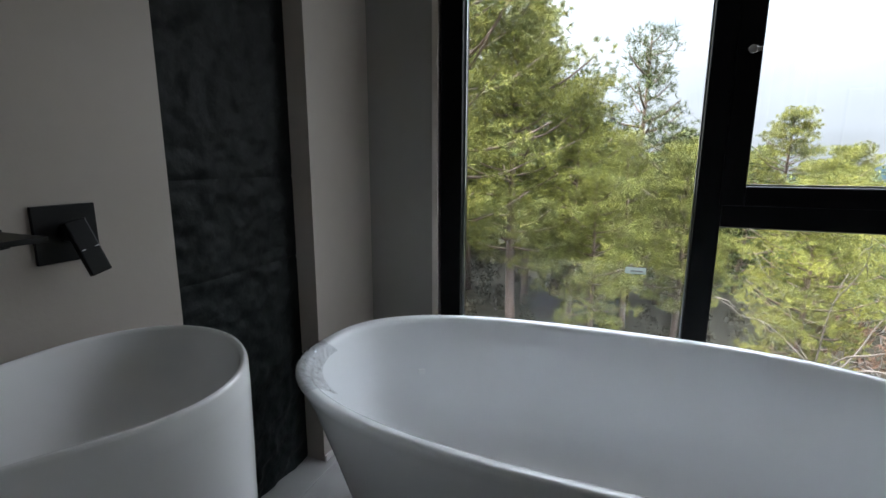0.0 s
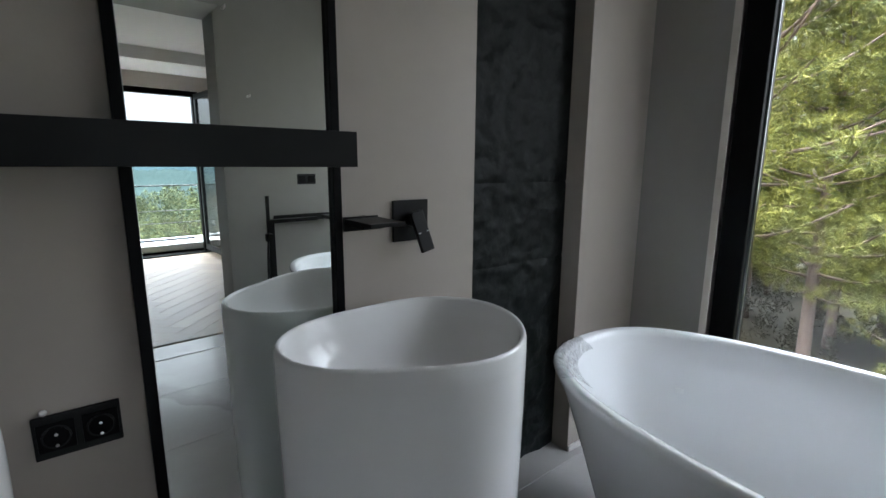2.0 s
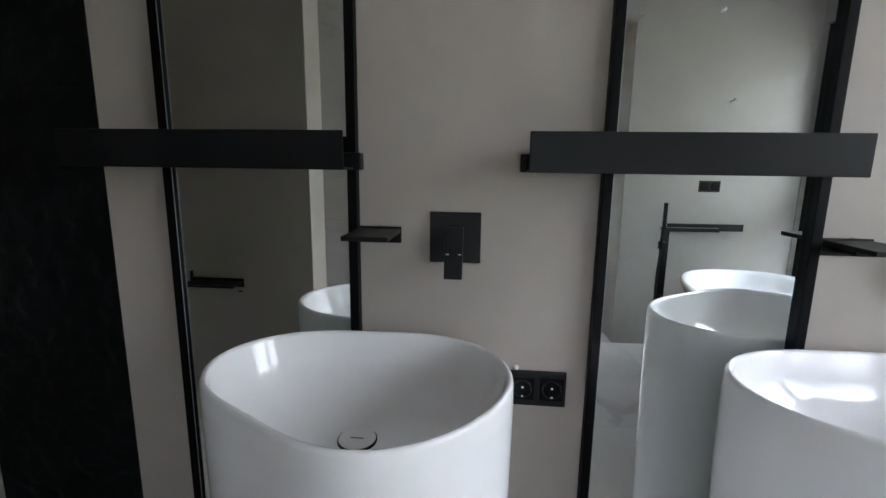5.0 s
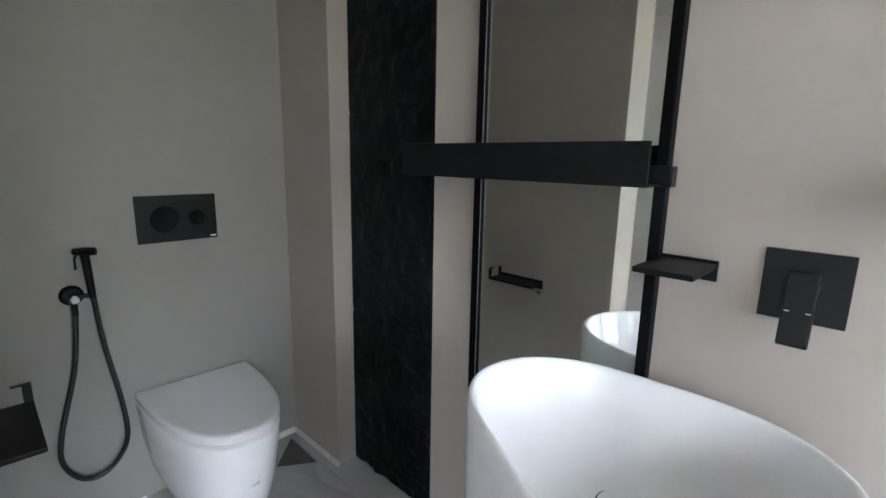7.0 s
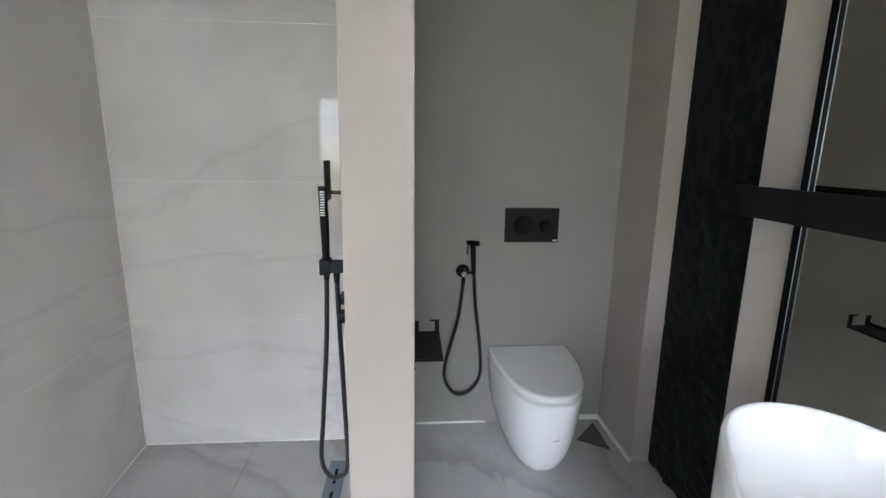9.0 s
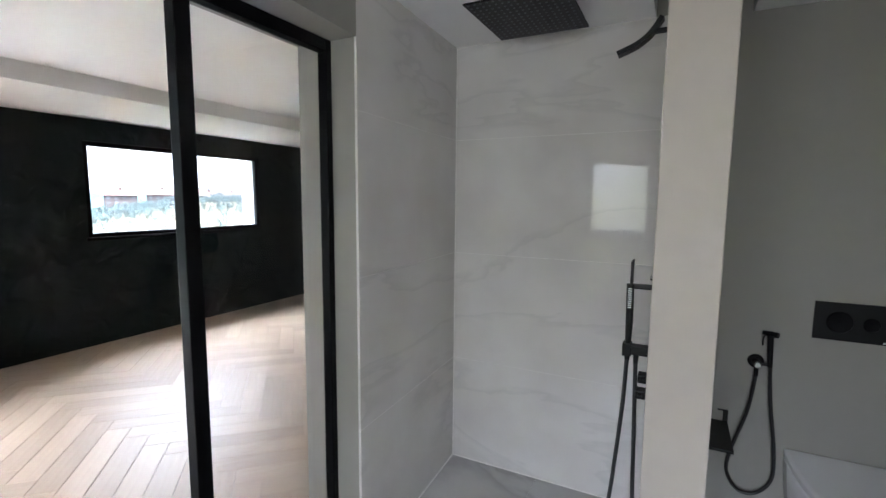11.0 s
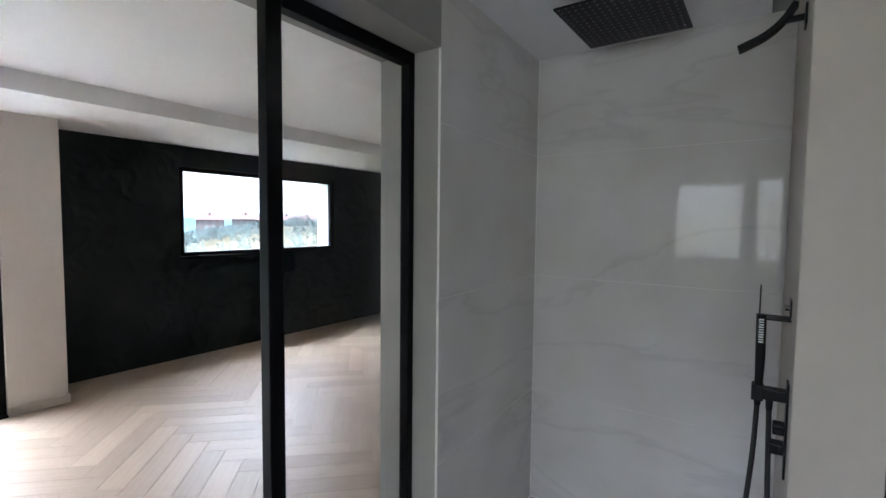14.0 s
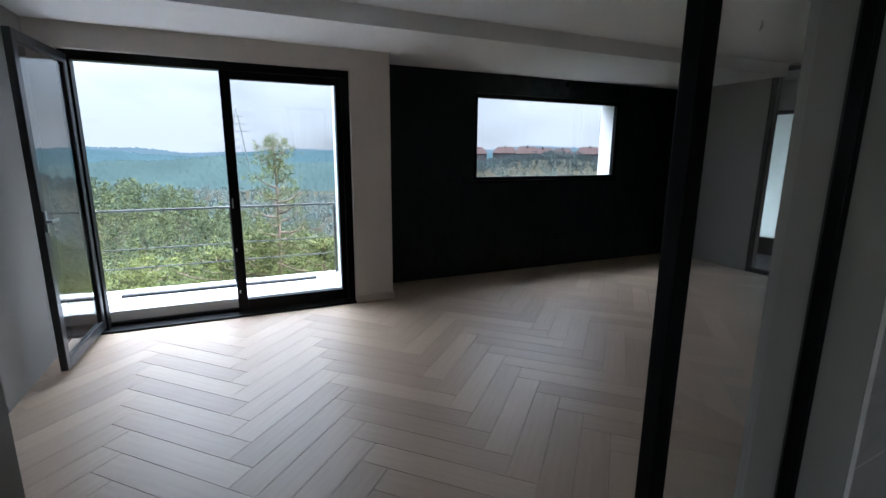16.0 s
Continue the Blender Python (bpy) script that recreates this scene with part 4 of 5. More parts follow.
structure("hall_shell", boxes([(-6.8, BW - 0.2, -3.8, -3.6, -0.1, H), (-6.8, -6.6, -7.05, -6.53, -0.1, H), (-6.8, -6.6, -5.72, -3.8, -0.1, H), (-6.8, -6.6, -6.53, -5.72, 2.18, H), (-6.6, BW - 0.2, -7.05, -6.9, -0.1, H)]), M_CREAM, "cream hall walls")
structure("hall_floor", box(-6.8, BW, -7.05, -2.36, -0.2, 0.0), M_FLOOR, "pale hall floor", "floor")
structure("hall_ceiling", box(-6.8, BW - 0.2, -7.05, -2.36, 2.60, 2.68), M_CEIL, "white hall ceiling", "ceiling")
hw = thing("hall_door", "black framed glass door with pale glass", "door")
part("frame", boxes([(-6.68, -6.62, -6.53, -6.46, 0, 2.18), (-6.68, -6.62, -5.85, -5.72, 0, 2.18), (-6.68, -6.62, -6.46, -5.85, 0, 0.27), (-6.68, -6.62, -6.46, -5.85, 2.12, 2.18)], 0.003), M_FRAME, hw)
part("pane", box(-6.655, -6.647, -6.46, -5.85, 0.27, 2.12), M_FROST, hw).visible_shadow = False

# small things in the bedroom
sen = thing("cable_outlet", "small black cable outlet on the dark wall", "cable outlet")
part("cover", tube([(-3.17, -6.779, 2.405), (-3.17, -6.765, 2.405), (-3.17, -6.758, 2.405)], [0.035, 0.032, 0.016], 20), M_FRAME, sen)
part("lead", tube(glide([(-3.17, -6.758, 2.405), (-3.165, -6.735, 2.40), (-3.16, -6.73, 2.37)]), 0.006, 8), M_RUBBER, sen)
for x, z in ((-4.66, 0.668), (-3.117, 0.411)):
    so = thing("wall_socket", "black wall socket on the dark wall", "socket", "sockets on the dark wall")
    part("plate", box(x - 0.04, x + 0.04, -6.779, -6.770, z - 0.04, z + 0.04, 0.003), M_FRAME, so)
    part("well", tube([(x, -6.770, z), (x, -6.766, z), (x, -6.7695, z)], [0.024, 0.022, 0.019], 20), M_BLACK, so)
cab = thing("ceiling_cable", "loose cable ends hanging from the ceiling", "cable")
part("lead", tube(glide([(-3.15, -4.355, 2.60), (-3.15, -4.35, 2.56), (-3.12, -4.32, 2.53), (-3.08, -4.30, 2.55)]), 0.006, 8), M_SEAL, cab)
part("lead", tube(glide([(-3.155, -4.36, 2.60), (-3.17, -4.37, 2.56), (-3.20, -4.40, 2.54)]), 0.005, 8), M_BARK, cab)

# crumpled film left on the tub rim
film = bmesh.new()
rows = []
for i in range(25):
    a = radians(92 + 40 * i / 24)
    row = []
    for j in range(11):
        off = -0.004 + 0.085 * j / 10
        c, s_ = math.cos(a), math.sin(a)
        e = 2 / 2.6
        hx, hy = TUB[2] - off, TUB[3] - off
        z = TUB[4] + 0.003 - max(0, off - 0.03) * 0.55 - max(0, 0.01 - off) * 0.5 + 0.007 * abs(noise.noise(Vector((i * 0.55, j * 0.8, 5)))) + 0.003 * noise.noise(Vector((i * 1.3, j * 1.6, 1)))
        row.append(film.verts.new((TUB[0] + hx * math.copysign(abs(c) ** e, c), TUB[1] + hy * abs(s_) ** e, z)))
    rows.append(row)
for a, b in zip(rows, rows[1:]):
    for j in range(10):
        film.faces.new((a[j], a[j + 1], b[j + 1], b[j]))
fl2 = thing("plastic_film", "crumpled clear protective film on the tub rim", "plastic film")
part("sheet", film, M_FILM, fl2)
structure("pier_trim", box(COL_R, EAST, COL_Y - 0.010, COL_Y, 0.0, 0.028, 0.002), M_SEAL, "rough white plaster edge at the pier foot", "trim")

# ==== outside: ground, pines, far hills ====
def ground_z(x, y):
    """Height of the land: a wooded slope by the house, a valley to the south, hills behind it."""
    d = math.hypot(x, y)
    south = max(0.0, -y - 6)
    z = -4.6 - 0.02 * max(0, x - 8)
    z -= 16 * (1 - math.exp(-south / 45.0))
    far = max(0.0, d - 90)
    z += (4.0 + 3 * noise.noise(Vector((x * 0.004, y * 0.004, 2)))) * (1 - math.exp(-(far / 260.0) ** 2)) if y < -20 else 0
    near_ridge = math.exp(-((d - 105 - 0.25 * x) / 34.0) ** 2) * (0.5 + 0.5 * math.tanh((x - 3) / 12.0))
    z += 9.5 * near_ridge if y < -20 else 0
    if y < -20:
        z += 18.3 * math.exp(-((math.degrees(math.atan2(y, x)) + 127) / 16.0) ** 2 - ((d - 295) / 55.0) ** 2)
    if y < -12:
        side = x / -y
        z -= 4.5 * math.exp(-((side + 0.20) / 0.19) ** 2) * (1 - math.exp(-((d - 12) / 26.0) ** 2))
    z += 1.2 * noise.noise(Vector((x * 0.03, y * 0.03, 0)))
    return z


gm = bmesh.new()
ringr = [0, 6, 12, 18, 25, 33, 43, 55, 70, 90, 115, 145, 180, 225, 280, 350, 440, 560, 720, 950, 1300, 2000, 3500]
prev = None
for r in ringr:
    ring = [gm.verts.new((r * math.cos(2 * math.pi * k / 72), r * math.sin(2 * math.pi * k / 72) - 3, ground_z(r * math.cos(2 * math.pi * k / 72), r * math.sin(2 * math.pi * k / 72) - 3))) for k in range(72)] if r else None
    if ring and prev:
        for k in range(72):
            gm.faces.new((prev[k], prev[(k + 1) % 72], ring[(k + 1) % 72], ring[k]))
    elif ring:
        gm.faces.new(ring)
    prev = ring
structure("ground", gm, M_GROUND, "forest floor with dry needles, falling into a valley", "ground", smooth=True)


def needles(rng, centers, dirs, per, length, width):
    """Vertices and faces of tufts: thin blades that fan out from each centre."""
    n = len(centers)
    c = np.repeat(centers, per, axis=0)
    d = rng.normal(size=(n * per, 3)) + np.repeat(dirs, per, axis=0) * 0.9
    d /= np.linalg.norm(d, axis=1)[:, None]
    side = np.cross(d, rng.normal(size=(n * per, 3)))
    side /= np.linalg.norm(side, axis=1)[:, None] + 1e-9
    ln = length * rng.uniform(0.6, 1.25, size=(n * per, 1))
    v = np.stack([c + side * width, c + d * ln, c - side * width], axis=1).reshape(-1, 3)
    f = np.arange(n * per * 3).reshape(-1, 3)
    return v, f


def raw_mesh(name, v, f, mat):
    me = bpy.data.meshes.new(name)
    me.vertices.add(len(v))
    me.vertices.foreach_set("co", np.asarray(v, dtype=np.float32).ravel())
    k = f.shape[1]
    me.loops.add(len(f) * k)
    me.loops.foreach_set("vertex_index", f.astype(np.int32).ravel())
    me.polygons.add(len(f))
    me.polygons.foreach_set("loop_start", np.arange(0, len(f) * k, k, dtype=np.int32))
    me.update(calc_edges=True)
    me.materials.append(mat)
    return me


def pine(h, first, spread, seed, limbs=46, per_limb=26, blades=9, blade=0.26, mat=None, thin=0.034, label="tall pine with a yellow-green crown on a bare reddish trunk"):
    """A pine: a leaning tapered trunk, limbs in loose whorls, tufts of needles along them."""
    rng = np.random.default_rng(seed)
    tree = thing("pine_tree", label, "tree", "pines outside")
    lean = rng.uniform(-0.04, 0.04, 2)
    spine = [(lean[0] * h * t + 0.12 * math.sin(3 * t + seed), lean[1] * h * t + 0.12 * math.sin(2.3 * t + 2 * seed), h * t) for t in np.linspace(0, 1, 12)]
    bm = bmesh.new()
    add_tube(bm, spine, [0.17 * (1 - 0.88 * t) * h / 11 + 0.012 for t in np.linspace(0, 1, 12)], 9)
    cs, ds = [], []
    for i in range(limbs):
        t = first + (1 - first) * ((i + rng.uniform(0, 0.8)) / limbs) ** 0.9
        t = min(t, 0.985)
        k = t * 11
        p = Vector(spine[int(k)]).lerp(Vector(spine[min(int(k) + 1, 11)]), k - int(k))
        a = i * 2.4 + rng.uniform(-0.5, 0.5)
        u = (t - first) / (1 - first)
        ln = spread * (0.35 + 0.75 * math.sin(math.pi * min(1, 0.18 + 0.85 * u)) ** 0.8) * rng.uniform(0.6, 1.15)
        rise = rng.uniform(0.05, 0.45) + 0.4 * u
        end = p + Vector((math.cos(a) * ln, math.sin(a) * ln, ln * rise))
        mid = p.lerp(end, 0.55) + Vector((0, 0, -0.10 * ln))
        line = glide([p, mid, end], 5)
        add_tube(bm, line, [0.045 * (1 - 0.85 * q / (len(line) - 1)) * ln / spread + 0.006 for q in range(len(line))], 5)
        for q in range(max(2, per_limb // 10)):
            w = rng.uniform(0.4, 1.0)
            b = np.array(line[min(int(w * (len(line) - 1)), len(line) - 2)]) + rng.normal(size=3) * np.array([0.20, 0.20, 0.07]) * ln
            size = rng.uniform(0.20, 0.48)
            out = rng.normal(size=(12, 3))
            out /= np.linalg.norm(out, axis=1)[:, None]
            out[:, 2] = out[:, 2] * 0.75 + 0.15
            cs.extend(b + out * size * np.array([1.15, 1.15, 0.6]))
            ds.extend(out * 1.1 + np.array([0, 0, 0.35]))
    part("trunk", bm, M_BARK, tree, smooth=True)
    v, f = needles(rng, np.array(cs), np.array(ds), blades, blade, blade * thin)
    crown = new("crown", raw_mesh("crown", v, f, mat or M_NEEDLE))
    crown.parent = tree
    return tree


kinds = [pine(12.5, 0.30, 2.3, 3, 70, 60, 28, 0.20, thin=0.027), pine(10.5, 0.28, 2.1, 7, 60, 60, 28, 0.20, thin=0.027), pine(13.5, 0.38, 2.0, 12, 58, 60, 28, 0.20, thin=0.027)]
spare = pine(7.5, 0.25, 1.1, 21, 34, 30, 9, 0.22, M_NEEDLE_MID, label="young pine with a thin crown")
# x, y, kind, size, turn
NEAR = [(11.0, 3.0, 0, 0.98, 10), (13.0, 1.5, 1, 0.90, 70), (15.5, 4.6, 2, 1.05, 40), (14.6, 0.2, 1, 0.72, 130), (18.0, 2.2, 0, 0.78, 200),
        (14.0, -2.6, 1, 0.56, 250), (16.4, -1.4, 2, 0.47, 300), (18.0, -3.6, 0, 0.50, 20), (11.5, -4.6, 1, 0.50, 160), (20.5, 0.2, 1, 0.66, 90),
        (16.5, 7.4, 1, 1.0, 210), (15.0, -6.2, 0, 0.46, 190), (13.2, 5.6, 1, 1.0, 280), (12.2, -0.6, 1, 0.50, 320), (19.5, 5.2, 2, 0.9, 75), (22.0, 3.4, 2, 0.9, 145), (17.8, 9.2, 2, 1.0, 15), (21.0, 7.6, 2, 0.95, 235),
        (20.0, -6.4, 2, 0.56, 65), (22.5, -9.0, 0, 0.60, 110), (18.5, -9.8, 1, 0.62, 30)]
used = set()
for x, y, k, s, turn in NEAR:
    m = pose(x, y, ground_z(x, y) - 0.2, 0, 0, turn)
    if k not in used:
        used.add(k)
        t = kinds[k]
        t.matrix_basis = m
    else:
        t = copy_thing(kinds[k], m)
    t.scale = (s, s, s)
lone = (-1.0, -26.0)
spare.matrix_basis = pose(lone[0], lone[1], -6.8, 0, 0, 0)
spare.scale = (1.05, 1.05, 1.18)
slim = copy_thing(spare, pose(20.5, -1.7, ground_z(20.5, -1.7) - 0.2, 0, 0, 140))
slim.scale = (1.25, 1.25, 1.40)

# the woods beyond: many small pines in one mesh for each belt
def wood(name, count, near, far, a0, a1, height, mat, label, seed, blades=26):
    rng = np.random.default_rng(seed)
    vs, fs, base = [], [], 0
    r = np.sqrt(rng.uniform(near ** 2, far ** 2, count))
    a = np.radians(rng.uniform(a0, a1, count))
    for k in range(count):
        x, y = r[k] * math.cos(a[k]), r[k] * math.sin(a[k]) - 3
        h = height * rng.uniform(0.7, 1.2)
        z = ground_z(x, y)
        t = rng.uniform(0.25, 1.0, blades)
        w = h * 0.30 * np.sqrt(1.05 - t) * rng.uniform(0.3, 1.0, blades)
        b = rng.uniform(0, 6.283, blades)
        c = np.stack([x + w * np.cos(b), y + w * np.sin(b), z + h * t], 1)
        v, f = needles(rng, c, np.tile([0.0, 0.0, 0.7], (blades, 1)), 3, h * (0.085 if blades > 80 else 0.13), h * (0.011 if blades > 80 else 0.016 if blades > 45 else 0.022))
        vs.append(v)
        fs.append(f + base)
        base += len(v)
    ob = new(name, raw_mesh(name, np.concatenate(vs), np.concatenate(fs), mat))
    tagged(ob, label, "woods", kind="stuff")


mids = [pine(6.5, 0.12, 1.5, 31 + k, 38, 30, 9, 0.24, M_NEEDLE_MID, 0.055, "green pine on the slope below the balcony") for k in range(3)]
rng = np.random.default_rng(77)
for k in range(95):
    r = 20 * (95 / 20) ** ((k + rng.uniform(0, 1)) / 95)
    a = radians(rng.uniform(222, 332))
    x, y, z = r * math.cos(a), r * math.sin(a) - 3, 0
    m = pose(x, y, ground_z(x, y) - 0.2, 0, 0, rng.uniform(0, 360))
    t = mids[k] if k < 3 else copy_thing(mids[k % 3], m)
    t.matrix_basis = m
    q = rng.uniform(0.75, 1.25)
    t.scale = (q * 1.45, q * 1.45, q)
for k in range(26):
    x, y = rng.uniform(18, 34), rng.uniform(-12, 13)
    t = copy_thing(mids[k % 3], pose(x, y, ground_z(x, y) - 0.2, 0, 0, rng.uniform(0, 360)))
    q = rng.uniform(0.9, 1.4) if y > 1 else rng.uniform(0.78, 1.08)
    t.scale = (q * 1.2, q * 1.2, q)
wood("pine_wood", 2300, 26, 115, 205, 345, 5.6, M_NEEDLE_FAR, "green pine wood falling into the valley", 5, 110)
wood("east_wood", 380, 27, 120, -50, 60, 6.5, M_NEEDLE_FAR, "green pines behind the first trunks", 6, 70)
wood("undergrowth", 620, 8, 40, -45, 50, 1.2, M_SCRUB, "low scrub on the forest floor", 15, 60)
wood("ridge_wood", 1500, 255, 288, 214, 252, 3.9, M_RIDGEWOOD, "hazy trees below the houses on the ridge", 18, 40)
wood("far_wood", 3600, 95, 250, 200, 340, 5.2, M_HAZEWOOD, "wooded valley, blue-green from painted haze", 8, 32)


# the skyline: plain hill backdrops far behind everything
def hill(name, dist, top, rough, color, haze_glow, label, seed):
    bm = bmesh.new()
    prev = None
    grain = 0.5 + dist / 420
    for k in range(1201):
        a = radians(180 + k * 0.15)
        x, y = dist * math.cos(a), dist * math.sin(a)
        h = top + rough * noise.fractal(Vector((k * 0.0073, seed, 0)), 1.0, 2.0, 3) - max(0, k - 980) * 0.0015 * dist * 0.15
        col = []
        for q in range(31):
            f = 0.80 + 0.20 * q / 30
            z = -40 + (h + 40) * (q / 30) ** 0.7
            tree = grain * (noise.noise(Vector((k * 0.41, q * 1.3, seed))) + 0.8 * noise.noise(Vector((k * 0.93, q * 2.1, seed + 7))))
            col.append(bm.verts.new((x * f, y * f, z + tree)))
        col.append(bm.verts.new((x * 1.02, y * 1.02, -40)))
        if prev:
            for p in range(31):
                bm.faces.new((prev[p], col[p], col[p + 1], prev[p + 1]))
        prev = col
    # distance haze put into the base colour and emission of each hill
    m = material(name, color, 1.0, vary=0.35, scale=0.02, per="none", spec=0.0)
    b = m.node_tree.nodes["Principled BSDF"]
    b.inputs["Emission Color"].default_value, b.inputs["Emission Strength"].default_value = (*haze_glow, 1), 1.0
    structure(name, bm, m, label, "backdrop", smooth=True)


hill("backdrop_near_hill", 340, -5, 9, (0.013, 0.019, 0.018), (0.009, 0.016, 0.018), "green wooded hillside beyond the valley, with painted haze", 2.0)
hill("backdrop_hill", 640, 3, 15, (0.009, 0.015, 0.017), (0.014, 0.024, 0.029), "wooded hill in the distance, tinted blue-green by painted haze", 4.0)
hill("backdrop_far_hill", 1500, 12, 30, (0.008, 0.012, 0.015), (0.032, 0.044, 0.052), "hills on the skyline, tinted pale blue by painted haze", 9.0)


def house(x, y, z, w, d, turn):
    h = thing("distant_house", "distant pale house with a red tiled roof", "house", "houses on the ridge", at=(x, y, z))
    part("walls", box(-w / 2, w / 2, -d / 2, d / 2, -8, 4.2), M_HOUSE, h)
    bm = bmesh.new()
    e = 0.8
    v = [bm.verts.new(p) for p in ((-w / 2 - e, -d / 2 - e, 4.1), (w / 2 + e, -d / 2 - e, 4.1), (w / 2 + e, d / 2 + e, 4.1), (-w / 2 - e, d / 2 + e, 4.1), (-w / 2 + 2.5, 0, 8.2), (w / 2 - 2.5, 0, 8.2))]
    for f in ((0, 1, 5, 4), (2, 3, 4, 5), (1, 2, 5), (3, 0, 4), (3, 2, 1, 0)):
        bm.faces.new([v[i] for i in f])
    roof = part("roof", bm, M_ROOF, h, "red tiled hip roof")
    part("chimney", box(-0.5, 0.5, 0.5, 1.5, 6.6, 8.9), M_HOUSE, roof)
    for s in (-1, 1):
        for k in range(4):
            for zz in (-0.4, 2.2):
                xx = -w / 2 + (k + 0.5) * w / 4
                part("window", box(xx - 0.8, xx + 0.8, s * d / 2 - 0.04, s * d / 2 + 0.04, zz, zz + 1.4), M_PANE, h)
    h.rotation_euler = (0, 0, radians(turn))


for k in range(7):
    a = math.atan2(-33.3, -17.5 - 2.3 * k) + 0.012 * math.sin(k * 5)
    dist = 300 + 14 * math.sin(k * 2.1)
    house(dist * math.cos(a), dist * math.sin(a), -2.6 + 0.5 * math.sin(k * 1.3), 14.6 + 1.2 * math.sin(k * 3), 10, math.degrees(a) + 90 + 8 * math.sin(k * 4))

# lattice mast on the hill
mast = thing("power_pylon", "thin grey lattice power pylon on the hill", "pylon", at=(-2.6, -330, 2))
mast.scale = (1.55, 1.55, 1.55)
leg = bmesh.new()
for sx, sy in ((-1, -1), (1, -1), (1, 1), (-1, 1)):
    add_tube(leg, [(sx * 3.4, sy * 3.4, -6), (sx * 1.0, sy * 1.0, 12), (0, 0, 17)], [0.17, 0.13, 0.09], 5)
part("legs", leg, M_RAIL, mast)
arms = bmesh.new()
for z, w in ((8, 4.0), (11, 3.4), (14, 2.4)):
    add_tube(arms, [(-w, 0, z), (w, 0, z)], 0.10, 5)
for k in range(6):
    z = -6 + 3 * k
    w0, w1 = 3.4 - 0.4 * k, 3.4 - 0.4 * (k + 1)
    add_tube(arms, [(-w0, 0, z), (w1, 0, z + 3)], 0.05, 5)
    add_tube(arms, [(w0, 0, z), (-w1, 0, z + 3)], 0.05, 5)
part("arms", arms, M_RAIL, mast)


DEAD = [(10.6, -4.9), (12.4, -6.6)]

# dead shrub beside the first trunks
def dead_shrub(x, y, z, seed):
    rng = random.Random(seed)
    d = thing("dead_shrub", "bare tangled dead branches with rust-brown tufts", "shrub", "dead shrubs outside", at=(x, y, z))
    bm = bmesh.new()
    cs = []
    for k in range(16):
        a, up = rng.uniform(0, 6.28), rng.uniform(0.5, 1.7)
        p = Vector((0, 0, rng.uniform(0, 1.2)))
        line = [p]
        way = Vector((math.cos(a), math.sin(a), up)).normalized()
        for q in range(8):
            way = (way + Vector((rng.uniform(-0.5, 0.5), rng.uniform(-0.5, 0.5), rng.uniform(-0.45, 0.25)))).normalized()
            p = p + way * 0.26
            line.append(p)
        add_tube(bm, glide(line, 3), [0.014 * (1 - 0.9 * q / 24) for q in range(len(glide(line, 3)))], 5)
        for q in (4, 6, 7):
            side = line[q] + Vector((rng.uniform(-0.35, 0.35), rng.uniform(-0.35, 0.35), rng.uniform(-0.2, 0.3)))
            add_tube(bm, [line[q], line[q].lerp(side, 0.5) + Vector((0, 0, 0.05)), side], [0.008, 0.006, 0.003], 4)
            if k % 3 == 0:
                cs.extend([side + Vector((rng.gauss(0, 0.12), rng.gauss(0, 0.12), rng.gauss(0, 0.08))) for n in range(14)])
    part("branches", bm, M_DEADWOOD, d, smooth=True)
    g = np.random.default_rng(seed)
    v, f = needles(g, np.array([tuple(c) for c in cs]), np.tile([0.0, 0.0, -0.3], (len(cs), 1)), 9, 0.16, 0.008)
    tuft = new("dry_needles", raw_mesh("dry_needles", v, f, M_RUST))
    tuft.parent = d
    d.scale = (1.3, 1.3, 1.8)


for k, (x, y) in enumerate(DEAD):
    dead_shrub(x, y, ground_z(x, y) - 0.1, 40 + k)

# ==== floor pieces, last ====
def tile_mesh(w, d, h, mat, name):
    return mesh_of(name, box(0, w, 0, d, -h, 0, 0.0012, 1), mat)


ft = bpy.data.objects["floor"]
shared = {}
xs = [-1.82, -1.10, 0.10, 1.30, 2.43]
ys = [-2.36, -1.80, -1.20, -0.60, 0.0, 0.17]
for xa, xb in zip(xs, xs[1:]):
    for ya, yb in zip(ys, ys[1:]):
        key = (round(xb - xa, 3), round(yb - ya, 3))
        if key not in shared:
            shared[key] = tile_mesh(key[0] - 0.003, key[1] - 0.003, 0.006, M_FLOOR, "floor_tile")
        ob = new("floor_tile", shared[key])
        ob.parent = ft
        ob.location = (xa + 0.0015, ya + 0.0015, 0)

# herringbone planks, laid at 45 degrees, cut at the walls
PL, PW, GAP = 0.86, 0.155, 0.0018


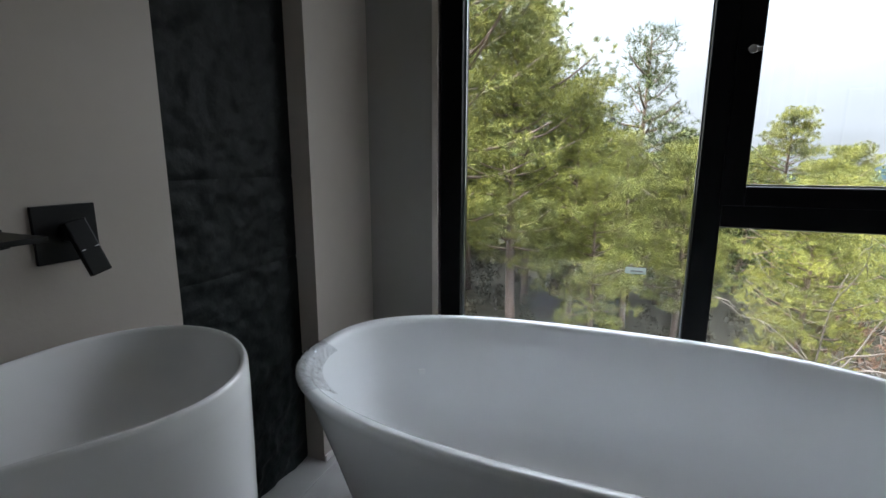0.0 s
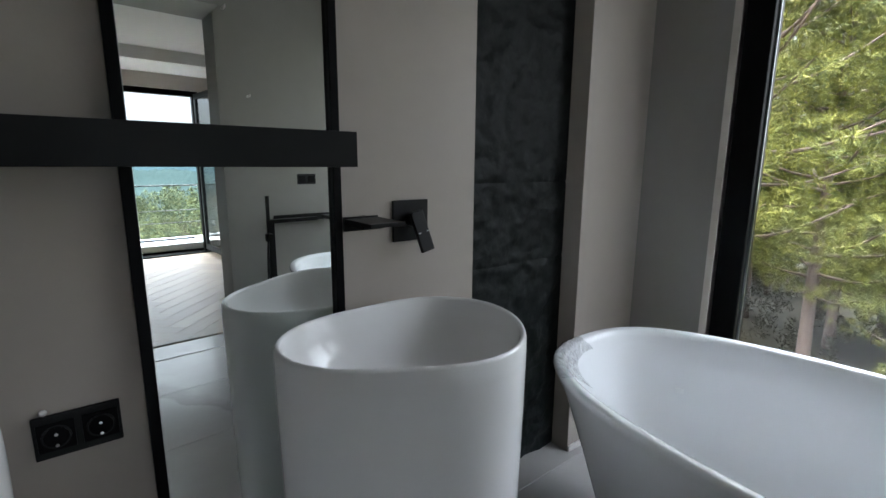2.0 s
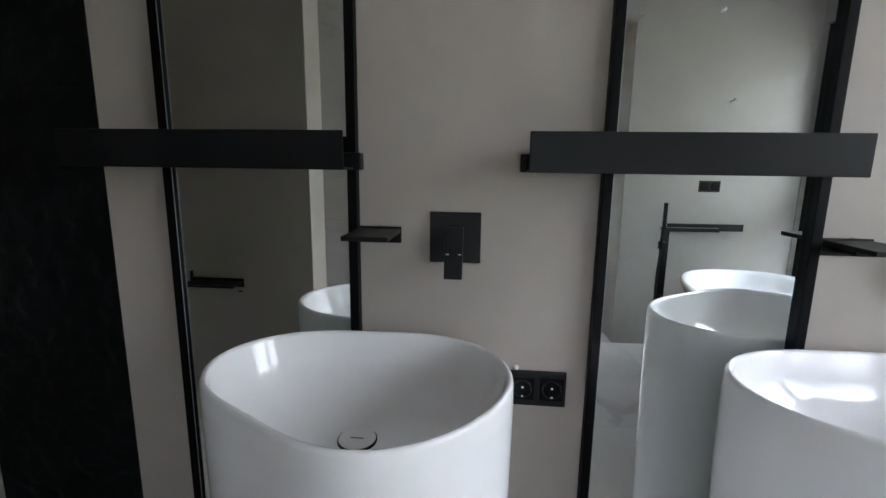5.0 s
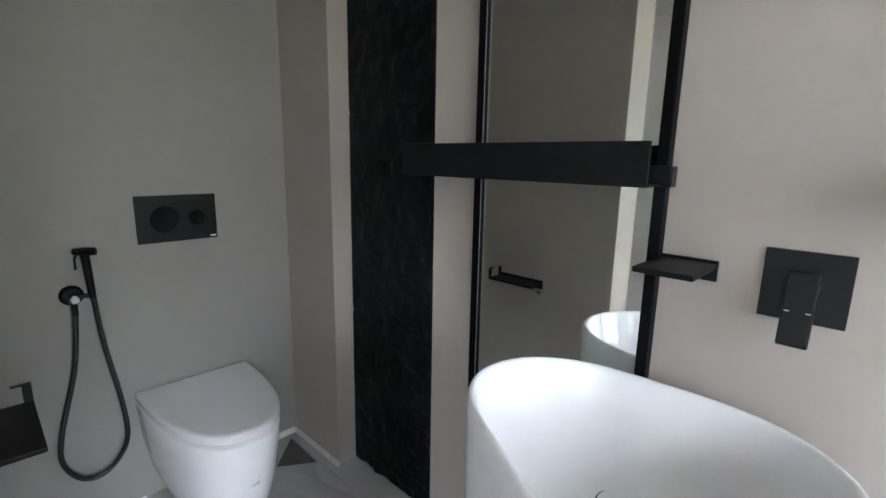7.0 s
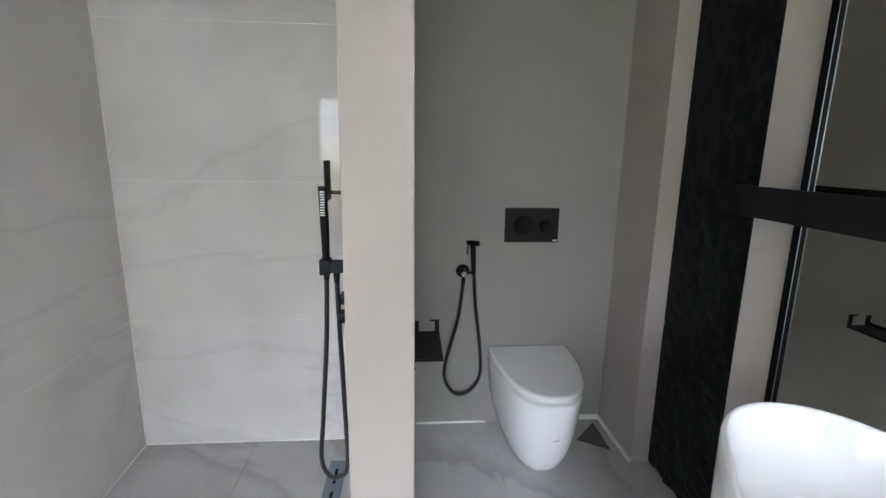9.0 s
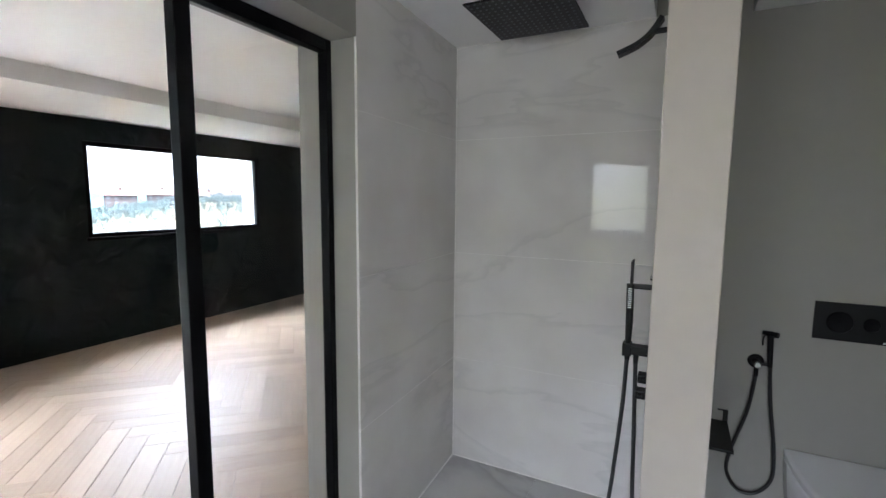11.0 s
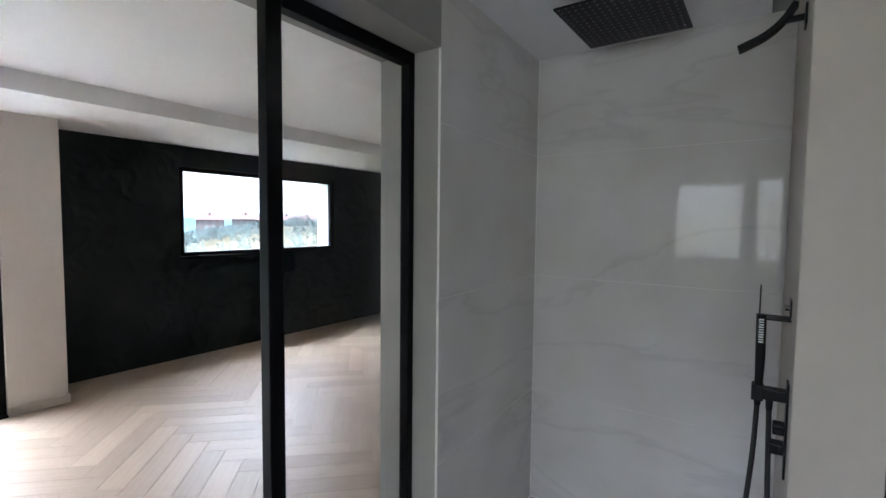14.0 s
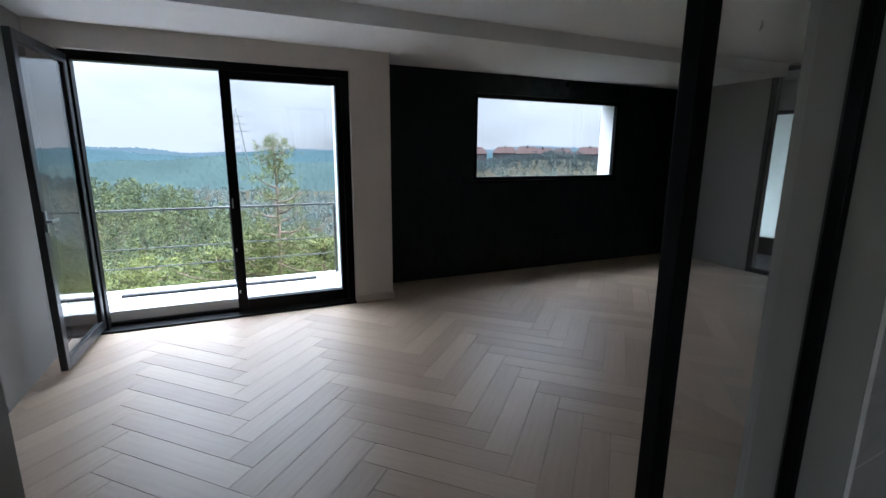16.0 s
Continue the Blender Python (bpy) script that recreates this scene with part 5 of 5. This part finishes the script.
def clip_poly(poly, x0, x1, y0, y1):
    for axis, lim, keep in ((0, x0, 1), (0, x1, -1), (1, y0, 1), (1, y1, -1)):
        out = []
        for i, p in enumerate(poly):
            q = poly[(i + 1) % len(poly)]
            dp, dq = keep * (p[axis] - lim), keep * (q[axis] - lim)
            if dp >= 0:
                out.append(p)
            if (dp >= 0) != (dq >= 0):
                t = dp / (dp - dq)
                out.append((p[0] + (q[0] - p[0]) * t, p[1] + (q[1] - p[1]) * t))
        poly = out
        if len(poly) < 3:
            return []
    return poly


bf = bpy.data.objects["bedroom_floor"]
plank_a = mesh_of("plank", box(-PL / 2 + GAP / 2, PL / 2 - GAP / 2, -PW / 2 + GAP / 2, PW / 2 - GAP / 2, -0.006, 0.004, 0.0012, 1), M_PLANK)
rest = bmesh.new()
c45 = math.sqrt(0.5)
count = 0
planks = []
for i in range(-60, 60):
    for j in range(-16, 17):
        # the pattern repeats along the zigzag (PW, PW) and across it (PL, -PL) in the plank's own axes
        ox, oy = i * PW + j * PL, i * PW - j * PL
        planks.append((ox + PL / 2, oy + PW / 2, 0))
        planks.append((ox - PW / 2, oy + PL / 2, 90))
for u, v, turn in planks:
    ang = radians(45 + turn)
    cx, cy = (u - v) * c45 + 0.4, (u + v) * c45 - 4.2
    hx, hy = PL / 2 - GAP / 2, PW / 2 - GAP / 2
    ca, sa = math.cos(ang), math.sin(ang)
    poly = [(cx + a * ca - b * sa, cy + a * sa + b * ca) for a, b in ((-hx, -hy), (hx, -hy), (hx, hy), (-hx, hy))]
    inside = all(BW < p[0] < EAST and DARK_Y < p[1] < -2.64 and not (p[0] > PIER_X and p[1] < PIER_Y) for p in poly)
    near = -2.2 < cx < 2.2 and cy > -6.0
    if inside and near and count < 300:
        ob = new("plank", plank_a)
        ob.parent = bf
        ob.location, ob.rotation_euler = (cx, cy, 0), (0, 0, ang)
        count += 1
        continue
    for cl in ((BW, PIER_X, DARK_Y, -2.64), (PIER_X, EAST, PIER_Y, -2.64)):
        q = clip_poly(poly, *cl)
        if len(q) >= 3:
            top = [rest.verts.new((a, b, 0.004)) for a, b in q]
            rest.faces.new(top)
far_planks = new("planks", mesh_of("planks", rest, M_PLANKS))
far_planks.parent = bf
tagged(far_planks, kind="stuff")
